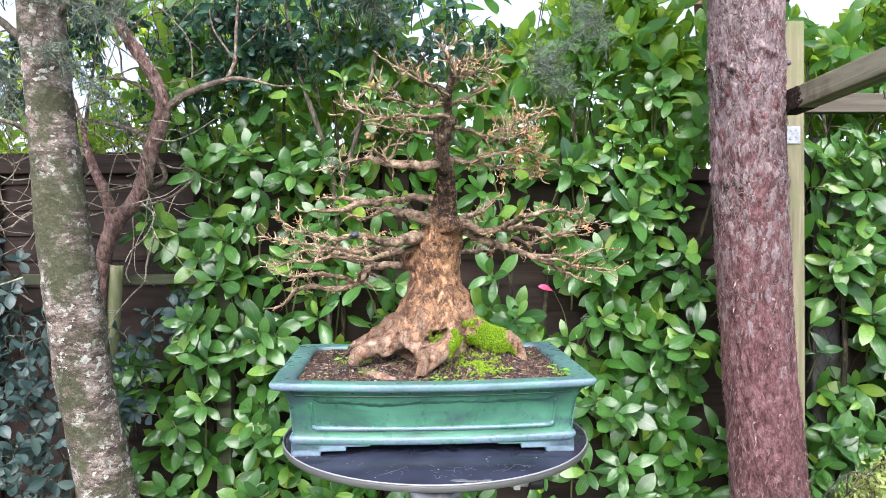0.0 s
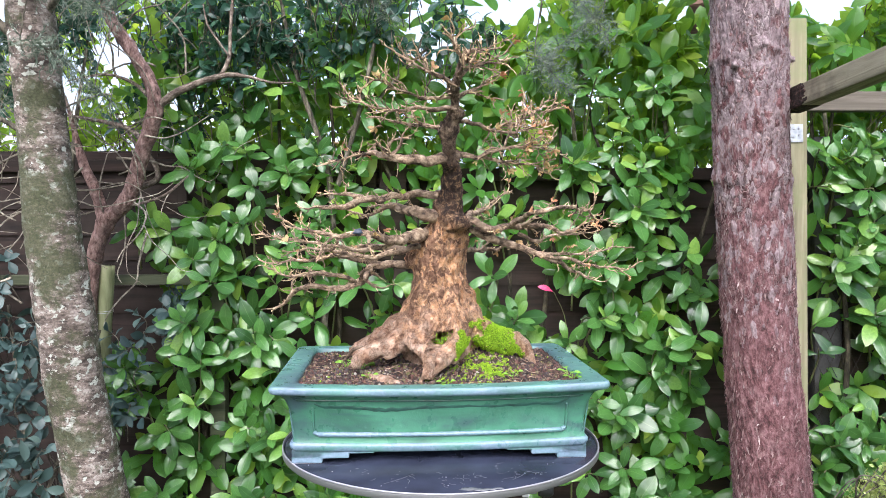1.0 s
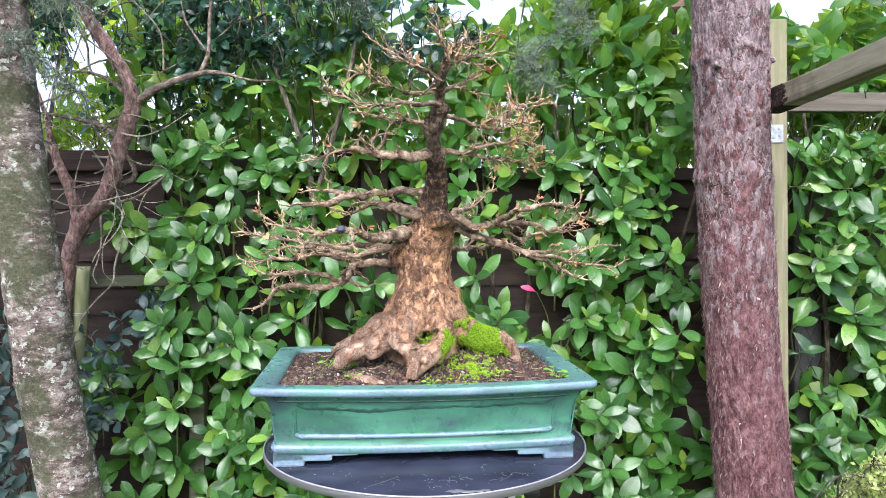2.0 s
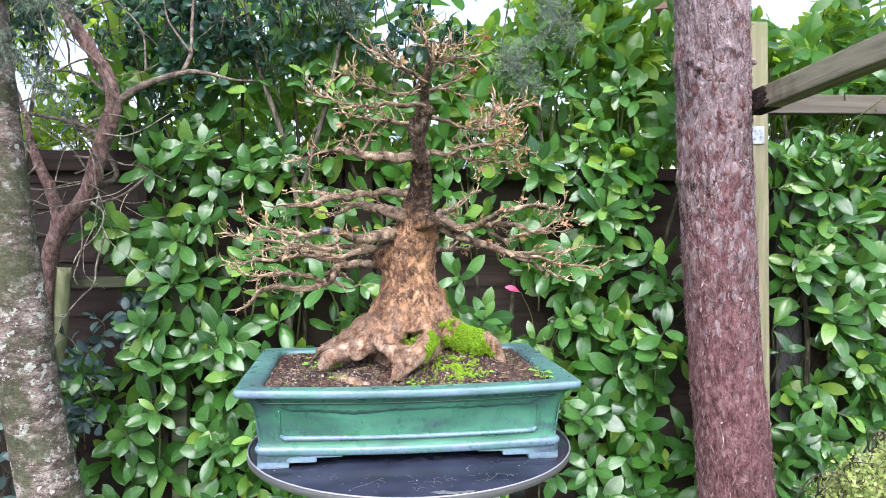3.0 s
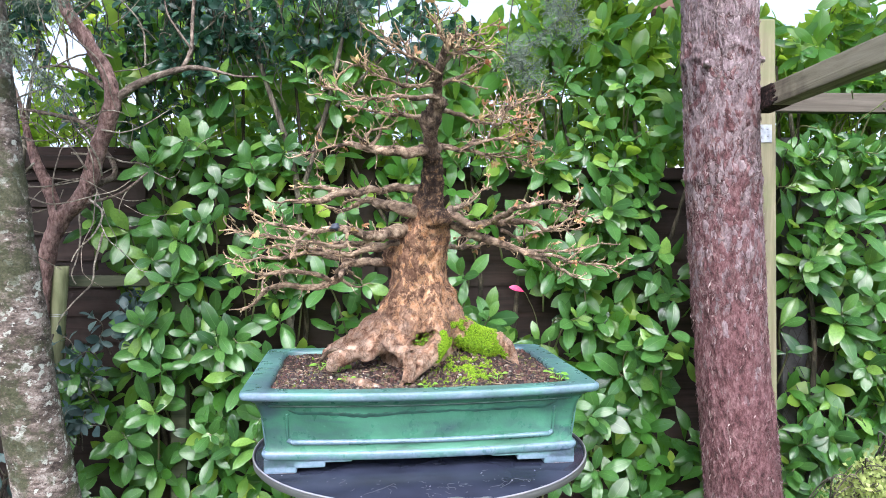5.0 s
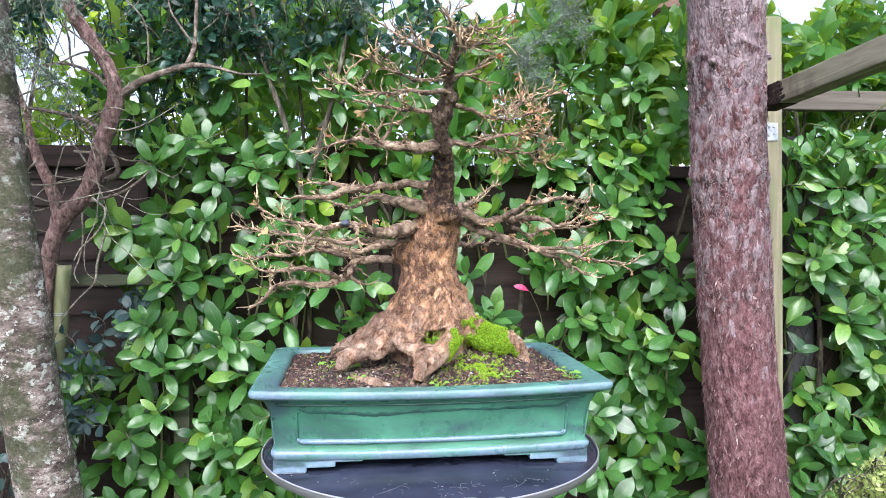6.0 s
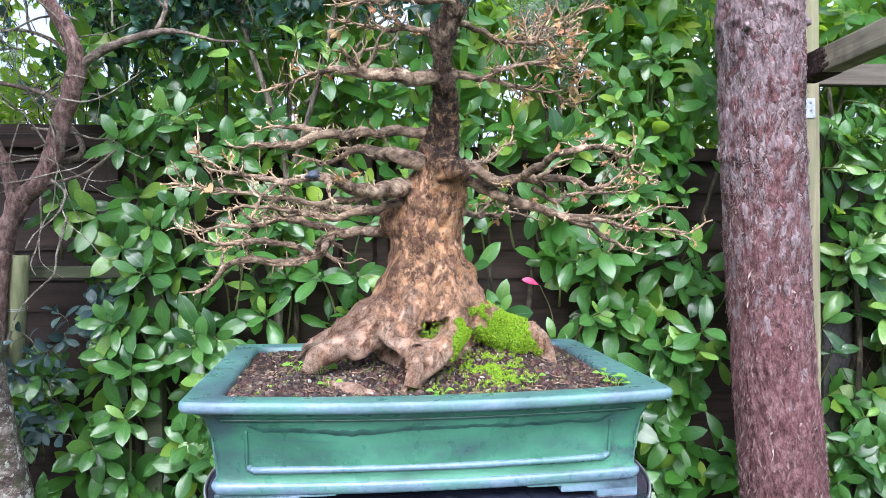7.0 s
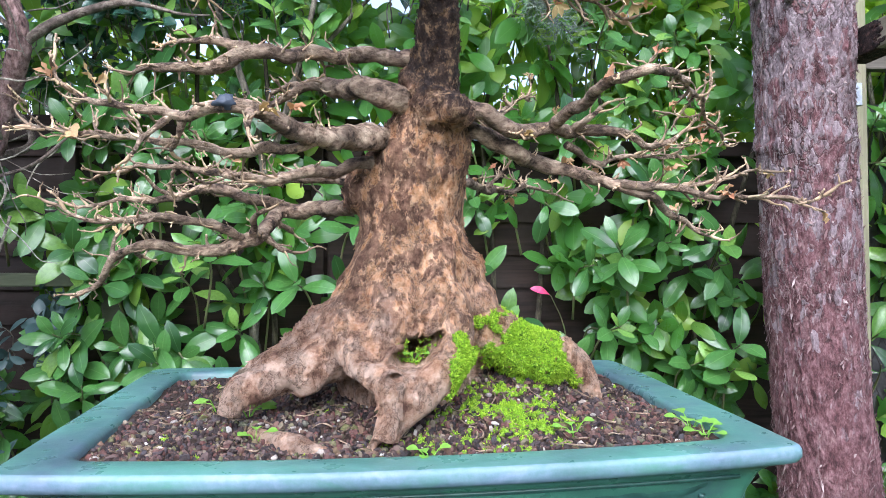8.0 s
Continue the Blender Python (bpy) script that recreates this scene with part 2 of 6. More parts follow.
MAT["pale_twig"] = bark_mat("pale_twig_bark", ((0.38, (0.085, 0.072, 0.058)), (0.5, (0.26, 0.225, 0.175)), (0.62, (0.47, 0.43, 0.35))), 50, 0.002, stretch=(1, 1, 1), crack=0.2)
MAT["bough_bark"] = bark_mat("bough_bark", ((0.36, (0.055, 0.042, 0.035)), (0.48, (0.165, 0.125, 0.10)), (0.62, (0.31, 0.26, 0.21))), 60, 0.003, stretch=(1, 1, 1), crack=0.25)
MAT["stem_bark"] = bark_mat("dark_stem_bark", ((0.38, (0.018, 0.016, 0.011)), (0.5, (0.055, 0.048, 0.032)), (0.62, (0.12, 0.10, 0.07))), 50, 0.003, stretch=(1, 1, 0.3), crack=0.25)
MAT["grey_bark"] = bark_mat("grey_bark", ((0.38, (0.045, 0.04, 0.032)), (0.5, (0.14, 0.12, 0.09)), (0.62, (0.30, 0.27, 0.21))), 50, 0.003, stretch=(1, 1, 0.3), crack=0.25)
n = Nodes("shoot_bark", 0.6, 0.35)
n.color(n.mix(n.ramp(n.noise(50, 4), (0.4, 0.0), (0.6, 0.8)), (0.10, 0.14, 0.04), (0.13, 0.10, 0.06)))
MAT["shoot_bark"] = n.mat

# pot: green glaze that breaks to pale lavender on the ridges and pools dark below them
def glaze(name, pale, dull=0.0):
    n = Nodes(name, 0.22, 0.5)
    cloud = n.noise(11, 4, 0.55, n.stretch((0.6, 1, 1.4)), 0.6)
    speck = n.noise(160, 4, 0.6)
    drip = n.noise(26, 5, 0.6, n.stretch((0.5, 0.5, 1.6)), 1.0)
    base = n.ramp(cloud, (0.32, (0.036, 0.110, 0.075)), (0.5, (0.058, 0.188, 0.120)), (0.65, (0.078, 0.232, 0.155)))
    base = n.mix(n.ramp(drip, (0.56, 0.0), (0.68, 0.55)), base, (0.045, 0.085, 0.095))
    base = n.mix(n.ramp(speck, (0.62, 0.0), (0.75, 0.35)), base, (0.14, 0.30, 0.22))
    # darker blue glaze pools above the lower bead and towards the corners
    place = n.tree.nodes.new("ShaderNodeSeparateXYZ")
    n.link(n.coord, place.inputs[0])
    low = n.ramp(n.math("SUBTRACT", place.outputs[2], 1.0), (0.121, 0.0), (0.131, 0.8), (0.152, 0.0))
    ends = n.ramp(n.math("ABSOLUTE", n.math("ADD", place.outputs[0], 0.014)), (0.180, 0.0), (0.212, 0.95), (0.245, 0.3))
    patchy = n.ramp(n.noise(22, 5, 0.6, n.stretch((0.7, 0.7, 1.0)), 0.6), (0.40, 0.05), (0.58, 0.95))
    base = n.mix(n.math("MULTIPLY", n.math("MAXIMUM", low, ends), patchy), base, (0.035, 0.055, 0.075))
    if pale:
        wear = n.noise(20, 5, 0.6, n.stretch((0.4, 0.4, 1.6)), 0.8)
        base = n.mix(n.ramp(wear, (0.32, 0.15), (0.58, pale)), base, n.ramp(speck, (0.3, (0.10, 0.165, 0.22)), (0.7, (0.20, 0.25, 0.36))))
    n.color(base)
    n.rough(n.ramp(n.noise(40, 4), (0.3, 0.22 + dull), (0.7, 0.42 + dull)))
    n.bump(n.math("ADD", n.math("MULTIPLY", cloud, 3.0), speck), 0.25, 0.0012)
    return n.mat


MAT["glaze_edge"] = glaze("green_glaze_edge", 0.85, 0.2)
MAT["glaze"], MAT["glaze_rim"], MAT["glaze_ridge"] = glaze("green_glaze", 0.0), glaze("green_glaze_worn", 0.3), glaze("green_glaze_ridge", 0.85)
n = Nodes("glaze_pool", 0.3, 0.5)
n.color(n.ramp(n.noise(60, 5, 0.6), (0.3, (0.012, 0.035, 0.03)), (0.7, (0.03, 0.10, 0.075))))
MAT["glaze_pool"] = n.mat
n = Nodes("bare_clay", 0.8, 0.3)
n.color(n.ramp(n.noise(80, 4), (0.3, (0.30, 0.20, 0.18)), (0.7, (0.52, 0.40, 0.37))))
MAT["clay"] = n.mat

# soil and moss
n = Nodes("soil", 0.95, 0.2)
n.color(n.ramp(n.noise(150, 6, 0.7), (0.3, (0.014, 0.010, 0.008)), (0.6, (0.055, 0.035, 0.026)), (0.8, (0.12, 0.08, 0.06))))
n.bump(n.noise(260, 6, 0.7), 1.0, 0.004)
MAT["soil"] = n.mat
n = Nodes("grit", 0.85, 0.3)
n.color(n.mix(n.ramp(n.noise(300, 3), (0.4, 0.0), (0.7, 0.5)), n.ramp(n.island(), (0.0, (0.012, 0.010, 0.012)), (0.3, (0.032, 0.021, 0.019)), (0.5, (0.11, 0.045, 0.036)), (0.63, (0.045, 0.043, 0.048)), (0.78, (0.15, 0.08, 0.06)), (0.88, (0.095, 0.10, 0.035)), (0.975, (0.20, 0.155, 0.12)), (1.0, (0.55, 0.51, 0.46))), (0.05, 0.035, 0.03)))
n.bump(n.noise(500, 4), 0.6, 0.001)
MAT["grit"] = n.mat
n = Nodes("pebble", 0.85, 0.25)
n.color(n.mix(n.ramp(n.noise(420, 5), (0.4, 0.0), (0.65, 0.6)), n.ramp(n.each(), (0.0, (0.025, 0.024, 0.028)), (0.3, (0.095, 0.058, 0.046)), (0.55, (0.16, 0.083, 0.066)), (0.8, (0.19, 0.135, 0.11)), (0.93, (0.11, 0.12, 0.07)), (1.0, (0.42, 0.36, 0.33))), (0.04, 0.03, 0.026)))
n.bump(n.noise(600, 5), 0.7, 0.001)
MAT["pebble"] = n.mat
n = Nodes("moss", 0.8, 0.2)
n.color(n.ramp(n.island(), (0.0, (0.10, 0.20, 0.015)), (0.5, (0.29, 0.46, 0.025)), (1.0, (0.56, 0.66, 0.07))))
MAT["moss"] = n.thin((0.5, 0.75, 0.05), 0.4).mat
n = Nodes("moss_base", 0.9, 0.1)
n.color(n.ramp(n.noise(150, 4), (0.3, (0.06, 0.11, 0.012)), (0.7, (0.20, 0.33, 0.03))))
MAT["moss_base"] = n.mat
n = Nodes("weed_leaf", 0.5, 0.3)
n.color(n.ramp(n.island(), (0.0, (0.14, 0.34, 0.04)), (1.0, (0.28, 0.5, 0.08))))
MAT["weed"] = n.thin((0.4, 0.7, 0.08), 0.4).mat

# metal, paint and timber
n = Nodes("black_enamel", 0.2, 0.35)
scratch = n.noise(40, 6, 0.7, n.stretch((3.0, 0.35, 1)), 3.0)
n.color(n.mix(n.ramp(scratch, (0.74, 0.0), (0.78, 0.4)), n.ramp(n.noise(12, 5), (0.3, (0.012, 0.014, 0.024)), (0.7, (0.028, 0.033, 0.056))), (0.22, 0.22, 0.24)))
n.rough(n.ramp(n.noise(25, 5), (0.3, 0.12), (0.7, 0.28)))
MAT["enamel"] = n.mat
n = Nodes("worn_steel", 0.42, 0.5, 0.85)
n.color(n.ramp(n.noise(45, 6, 0.65, n.stretch((0.4, 0.4, 1))), (0.36, (0.16, 0.16, 0.19)), (0.48, (0.40, 0.39, 0.44)), (0.65, (0.60, 0.58, 0.63))))
MAT["steel"] = n.mat
n = Nodes("galvanised", 0.45, 0.5, 0.6)
n.color(n.ramp(n.cells(60), (0.1, (0.26, 0.28, 0.31)), (0.8, (0.42, 0.44, 0.46))))
MAT["zinc"] = n.mat
MAT["worn_edge"] = Nodes("worn_steel_edge", 0.42, 0.5, 0.7).color((0.24, 0.24, 0.25)).mat
MAT["bright_edge"] = Nodes("rubbed_steel", 0.5, 0.5, 0.4).color((0.36, 0.35, 0.38)).mat
MAT["scuff"] = Nodes("paint_scuff", 0.6, 0.3).color((0.085, 0.09, 0.105)).mat
MAT["dark_plastic"] = Nodes("dark_plastic", 0.5).color((0.02, 0.02, 0.022)).mat
MAT["white_plastic"] = Nodes("white_plastic", 0.45).color((0.7, 0.7, 0.7)).mat


def timber(name, tones, grain, rough=0.75, stain=None):
    n = Nodes(name, rough, 0.3)
    a = n.noise(28, 6, 0.65, n.stretch(grain), 0.8)
    base = n.ramp(a, *tones)
    base = n.mix(n.math("MULTIPLY", n.each(), 0.35), base, tones[0][1])
    if stain:
        base = n.mix(n.ramp(n.noise(6, 5, 0.6), (0.48, 0.0), (0.66, 0.75)), base, stain)
    n.color(base)
    n.bump(a, 0.5, 0.003)
    return n.mat


MAT["post_wood"] = timber("pale_post_wood", ((0.3, (0.15, 0.138, 0.086)), (0.55, (0.26, 0.236, 0.15)), (0.75, (0.35, 0.32, 0.22))), (1, 1, 0.07), stain=(0.17, 0.19, 0.09))
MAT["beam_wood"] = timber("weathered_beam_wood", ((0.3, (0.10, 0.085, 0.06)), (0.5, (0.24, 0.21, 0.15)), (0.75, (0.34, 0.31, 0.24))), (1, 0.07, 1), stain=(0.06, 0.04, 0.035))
# the same weathered wood, grain across, darkened to stand for the cross beam's shade
MAT["shaded_wood_across"] = timber("weathered_shaded_rail_wood", ((0.3, (0.05, 0.042, 0.032)), (0.5, (0.105, 0.09, 0.072)), (0.75, (0.17, 0.15, 0.125))), (0.07, 1, 1))
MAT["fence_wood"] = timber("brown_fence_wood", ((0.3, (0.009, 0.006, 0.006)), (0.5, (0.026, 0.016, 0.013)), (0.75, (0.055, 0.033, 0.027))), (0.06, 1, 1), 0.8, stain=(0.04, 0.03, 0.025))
MAT["dim_wood"] = timber("dim_mossy_wood", ((0.3, (0.025, 0.03, 0.016)), (0.5, (0.06, 0.07, 0.04)), (0.75, (0.11, 0.115, 0.07))), (0.1, 1, 1))
n = Nodes("rotten_wood", 0.9, 0.15)
n.color(n.ramp(n.noise(60, 6, 0.7), (0.4, (0.012, 0.010, 0.010)), (0.55, (0.035, 0.022, 0.020)), (0.68, (0.15, 0.085, 0.07))))
n.bump(n.noise(90, 6, 0.7), 1.0, 0.006)
MAT["rotten_wood"] = n.mat
MAT["dark_wire"] = Nodes("dark_wire", 0.7, 0.3, 0.3).color((0.035, 0.028, 0.026)).mat
MAT["green_wood"] = timber("mossy_wood", ((0.3, (0.10, 0.11, 0.05)), (0.5, (0.22, 0.235, 0.125)), (0.75, (0.38, 0.38, 0.23))), (1, 1, 0.1), stain=(0.07, 0.09, 0.03))
n = Nodes("concrete", 0.9, 0.2)
n.color(n.ramp(n.noise(18, 7, 0.65), (0.3, (0.03, 0.03, 0.032)), (0.7, (0.085, 0.082, 0.084))))
n.bump(n.noise(90, 5), 0.5, 0.003)
MAT["concrete"] = n.mat
n = Nodes("ground_soil", 0.95, 0.2)
n.color(n.mix(n.ramp(n.noise(7, 8, 0.75), (0.3, 0.15), (0.75, 1.0)), (0.06, 0.05, 0.028), n.ramp(n.noise(40, 5), (0.3, (0.035, 0.07, 0.018)), (0.7, (0.07, 0.13, 0.03)))))
n.bump(n.noise(45, 6, 0.7), 1.0, 0.03)
MAT["ground"] = n.mat
n = Nodes("roof_sheet", 0.5, 0.4)
n.color(n.ramp(n.noise(4, 5), (0.3, (0.62, 0.64, 0.66)), (0.7, (0.8, 0.81, 0.82))))
MAT["roof_sheet"] = n.mat
n = Nodes("render_wall", 0.9, 0.2)
n.color(n.ramp(n.noise(6, 6), (0.3, (0.72, 0.70, 0.67)), (0.7, (0.82, 0.80, 0.78))))
MAT["house_wall"] = n.mat
n = Nodes("roof_tile", 0.85, 0.2)
n.color(n.ramp(n.noise(9, 5), (0.3, (0.10, 0.06, 0.05)), (0.7, (0.2, 0.12, 0.09))))
MAT["roof_tile"] = n.mat


# ---- building blocks ----
class Geo:
    """Vertices, faces and, for leaves, places across and along them."""

    def __init__(self):
        self.v, self.f, self.uv = [], [], []

    def tube(self, pts, sides=8, wobble=0.0, freq=30.0, step=None, close=True, flat=1.0):
        """A round limb through pts of (x, y, z, radius)."""
        path = smooth(pts, step)
        p = path[:, :3]
        tang = np.gradient(p, axis=0)
        tang /= np.linalg.norm(tang, axis=1)[:, None] + 1e-12
        side = np.cross(tang[0], (0.31, 0.2, 0.93))
        if np.linalg.norm(side) < 1e-3:
            side = np.cross(tang[0], (1.0, 0.1, 0.0))
        first = len(self.v)
        for k in range(len(p)):
            side = side - tang[k] * np.dot(side, tang[k])
            side /= np.linalg.norm(side) + 1e-12
            other = np.cross(tang[k], side)
            for s in range(sides):
                a = 2 * math.pi * s / sides
                d = side * math.cos(a) + other * (math.sin(a) * flat)
                r = path[k, 3]
                q = p[k] + d * r
                if wobble:
                    r *= 1 + wobble * noise.noise(Vector(q * freq)) + 0.5 * wobble * noise.noise(Vector(q * freq * 2.7))
                    q = p[k] + d * r
                self.v.append(tuple(q))
        for k in range(len(p) - 1):
            for s in range(sides):
                a, b = first + k * sides + s, first + k * sides + (s + 1) % sides
                self.f.append((a, b, b + sides, a + sides))
        if close:
            self.f.append(tuple(first + s for s in reversed(range(sides))))
            last = first + (len(p) - 1) * sides
            self.f.append(tuple(last + s for s in range(sides)))
        return self

    def box(self, lo, hi, bevel=0.0, m=None):
        """A box with worn edges."""
        bm = bmesh.new()
        bmesh.ops.create_cube(bm, size=1.0)
        for v in bm.verts:
            v.co = [lo[i] + (v.co[i] + 0.5) * (hi[i] - lo[i]) for i in range(3)]
        if bevel:
            bmesh.ops.bevel(bm, geom=bm.edges[:], offset=bevel, segments=2, profile=0.6, affect="EDGES")
        return self.add(bm, m)

    def add(self, bm, m=None):
        base = len(self.v)
        for v in bm.verts:
            v.index = v.index
        bm.verts.index_update()
        for v in bm.verts:
            self.v.append(tuple(m @ v.co if m else v.co))
        for f in bm.faces:
            self.f.append(tuple(base + v.index for v in f.verts))
        bm.free()
        return self

    def blob(self, centre, radii, rough=0.15, level=2, freq=3.0):
        bm = bmesh.new()
        bmesh.ops.create_icosphere(bm, subdivisions=level, radius=1.0)
        off = Vector(centre) * 37.0
        for v in bm.verts:
            k = 1 + rough * noise.noise(v.co * freq + off)
            v.co = Vector([centre[i] + v.co[i] * radii[i] * k for i in range(3)])
        return self.add(bm)

    def lathe(self, profile, sides, centre=(0, 0), closed=True):
        """A turned shape from (radius, z) pairs, closed at both ends."""
        first = len(self.v)
        for r, z in profile:
            for s in range(sides):
                a = 2 * math.pi * s / sides
                self.v.append((centre[0] + r * math.cos(a), centre[1] + r * math.sin(a), z))
        for k in range(len(profile) - 1):
            for s in range(sides):
                a, b = first + k * sides + s, first + k * sides + (s + 1) % sides
                self.f.append((a, b, b + sides, a + sides))
        last = first + (len(profile) - 1) * sides
        if closed:
            self.f.append(tuple(first + s for s in reversed(range(sides))))
            self.f.append(tuple(last + s for s in range(sides)))
        else:
            for s in range(sides):
                a, b = first + s, first + (s + 1) % sides
                self.f.append((b, a, last + s, last + (s + 1) % sides))
        return self

    def leaf(self, m, shape, length=1.0):
        """A leaf blade laid along y of m, its upper side towards z."""
        first = len(self.v)
        for (x, y, z), uv in zip(shape[0], shape[2]):
            q = m @ Vector((x * length, y * length, z * length))
            self.v.append(tuple(q))
        base = len(self.uv)
        for f in shape[1]:
            self.f.append(tuple(first + i for i in f))
            self.uv.append([shape[2][i] for i in f])
        return self

    def mesh(self, name, mat, smooth_faces=True):
        me = bpy.data.meshes.new(name)
        me.from_pydata(self.v, [], self.f)
        if self.uv and len(self.uv) == len(self.f):
            layer = me.uv_layers.new(name="UVMap")
            layer.data.foreach_set("uv", [c for f in self.uv for uv in f for c in uv])
        me.polygons.foreach_set("use_smooth", [smooth_faces] * len(me.polygons))
        me.materials.append(mat)
        me.validate()
        me.update()
        return me


def smooth(pts, step=None):
    """A smooth path through points of (x, y, z, radius)."""
    p = np.array(pts, float)
    if len(p) == 2:
        p = np.array([p[0], p[0] * 0.5 + p[1] * 0.5, p[1]])
    ext = np.vstack([2 * p[0] - p[1], p, 2 * p[-1] - p[-2]])
    out = []
    for k in range(1, len(ext) - 2):
        a, b, c, d = ext[k - 1], ext[k], ext[k + 1], ext[k + 2]
        n = 4 if step is None else max(2, int(np.linalg.norm(c[:3] - b[:3]) / step))
        for t in np.arange(n) / n:
            out.append(0.5 * (2 * b + (c - a) * t + (2 * a - 5 * b + 4 * c - d) * t * t + (3 * b - a - 3 * c + d) * t ** 3))
    out.append(p[-1])
    out = np.array(out)
    out[:, 3] = np.maximum(out[:, 3], 0.0003)
    return out


def thing(name, label, category, at=(0, 0, 0), group="", kind=""):
    """An empty at a thing's base that carries its parts."""
    ob = tagged(new(name), label, category, group, kind)
    ob.location = at
    ob.empty_display_size = 0.05
    return ob


def hang(ob, parent):
    """Parts are built in world places; undo the parents' offsets."""
    off, up = Vector((0, 0, 0)), parent
    if parent.type == "EMPTY":
        off = Vector(parent.location)
    ob.parent = parent
    ob.matrix_parent_inverse = Matrix.Translation(-off)
    return ob


def part(name, geo, mat, parent, label="", smooth_faces=True, kind=""):
    me = geo if isinstance(geo, bpy.types.Mesh) else geo.mesh(name, mat, smooth_faces)
    return tagged(hang(new(name, me), parent), label, kind=kind)


def single(name, geo, mat, label, category, smooth_faces=True, group="", kind=""):
    return tagged(new(name, geo.mesh(name, mat, smooth_faces)), label, category, group, kind)


def leaf_shape(width, fold=0.12, droop=0.18, tip=1.0, stations=7, twist=0.0, curl=0.0, wave=0.0):
    """Vertices, faces and places of a blade of length 1 with a stalk."""
    verts, faces, uvs = [], [], []
    for k in range(stations + 1):
        t = k / stations
        s = max(0.0, (t - 0.06) / 0.94)
        w = width * (math.sin(math.pi * s ** 1.22) ** 0.64) if s > 0 else 0.012
        w = max(w, 0.004 * tip)
        z = -droop * t * t + 0.05 * math.sin(t * math.pi)
        for j in (-1, -0.5, 0, 0.5, 1):
            zz = z + fold * w * abs(j) * 1.6 - curl * w * j * j + wave * w * math.sin(t * 15 + j * 2)
            verts.append((w * j + twist * t * t, t, zz))
            uvs.append((0.5 + 0.5 * j, t))
        if k:
            a = (k - 1) * 5
            for j in range(4):
                faces.append((a + j, a + j + 1, a + j + 6, a + j + 5))
    return verts, faces, uvs


def tiny_leaf(width, fold):
    """A very small leaf of four faces."""
    verts = [(0, 0, 0), (-width, 0.5, fold), (0, 0.5, 0), (width, 0.5, fold), (0, 1, -0.1)]
    uvs = [(0.5, 0), (0, 0.5), (0.5, 0.5), (1, 0.5), (0.5, 1)]
    return verts, [(0, 2, 1), (0, 3, 2), (1, 2, 4), (2, 3, 4)], uvs


def chip(g, at, out, way, l, w, lift):
    """A small curled flake of bark lying on a surface."""
    side = out.cross(way).normalized()
    first = len(g.v)
    for t in (0.0, 0.5, 1.0):
        c = at + way * l * (t - 0.3) + out * (lift * t * t + 0.0004)
        ww = w * (0.35, 1.0, 0.2)[int(t * 2)] * rnd(0.7, 1.2)
        for dep in (0.0, -0.0008):
            for sgn in (-1, 1):
                g.v.append(tuple(c + side * ww * 0.5 * sgn + out * dep))
    for q in (0, 4):
        f = first + q
        g.f += [(f, f + 1, f + 5, f + 4), (f + 3, f + 2, f + 6, f + 7), (f, f + 4, f + 6, f + 2), (f + 1, f + 3, f + 7, f + 5)]
    f = first + 8
    g.f.append((f, f + 1, f + 3, f + 2))


def frame_of(at, along, face, size=1.0):
    """A pose whose y runs along and whose z is nearest to face."""
    y = Vector(along).normalized()
    x = y.cross(Vector(face))
    if x.length < 1e-4:
        x = y.orthogonal()
    x.normalize()
    z = x.cross(y)
    m = Matrix((x, y, z)).transposed().to_4x4() @ Matrix.Diagonal((size, size, size, 1))
    m.translation = Vector(at)
    return m


def rnd(a, b):
    return random.uniform(a, b)


# ---- ground, fence and far things ----
g = Geo()
for i in range(61):
    for j in range(61):
        x, y = (i - 30) * 0.35, (j - 20) * 0.35
        g.v.append((x, y, 0.03 * noise.noise(Vector((x, y, 0)) * 1.3)))
for i in range(60):
    for j in range(60):
        g.f.append((i * 61 + j, i * 61 + 61 + j, i * 61 + 62 + j, i * 61 + j + 1))
far = [(-600, -600, 0), (600, -600, 0), (600, 600, 0), (-600, 600, 0)]
near = [0, 60 * 61, 60 * 61 + 60, 60]
first = len(g.v)
g.v += far
for k in range(4):
    a, b = near[k], near[(k + 1) % 4]
    g.f.append((a, first + k, first + (k + 1) % 4, b))
single("ground", g, MAT["ground"], "bare dark soil and rough grass", "ground", kind="structure")

FENCE_Y = 3.0


fence = thing("garden_fence", "dark brown weathered overlap board fence with concrete posts behind the hedge", "fence", (0, FENCE_Y, 0))


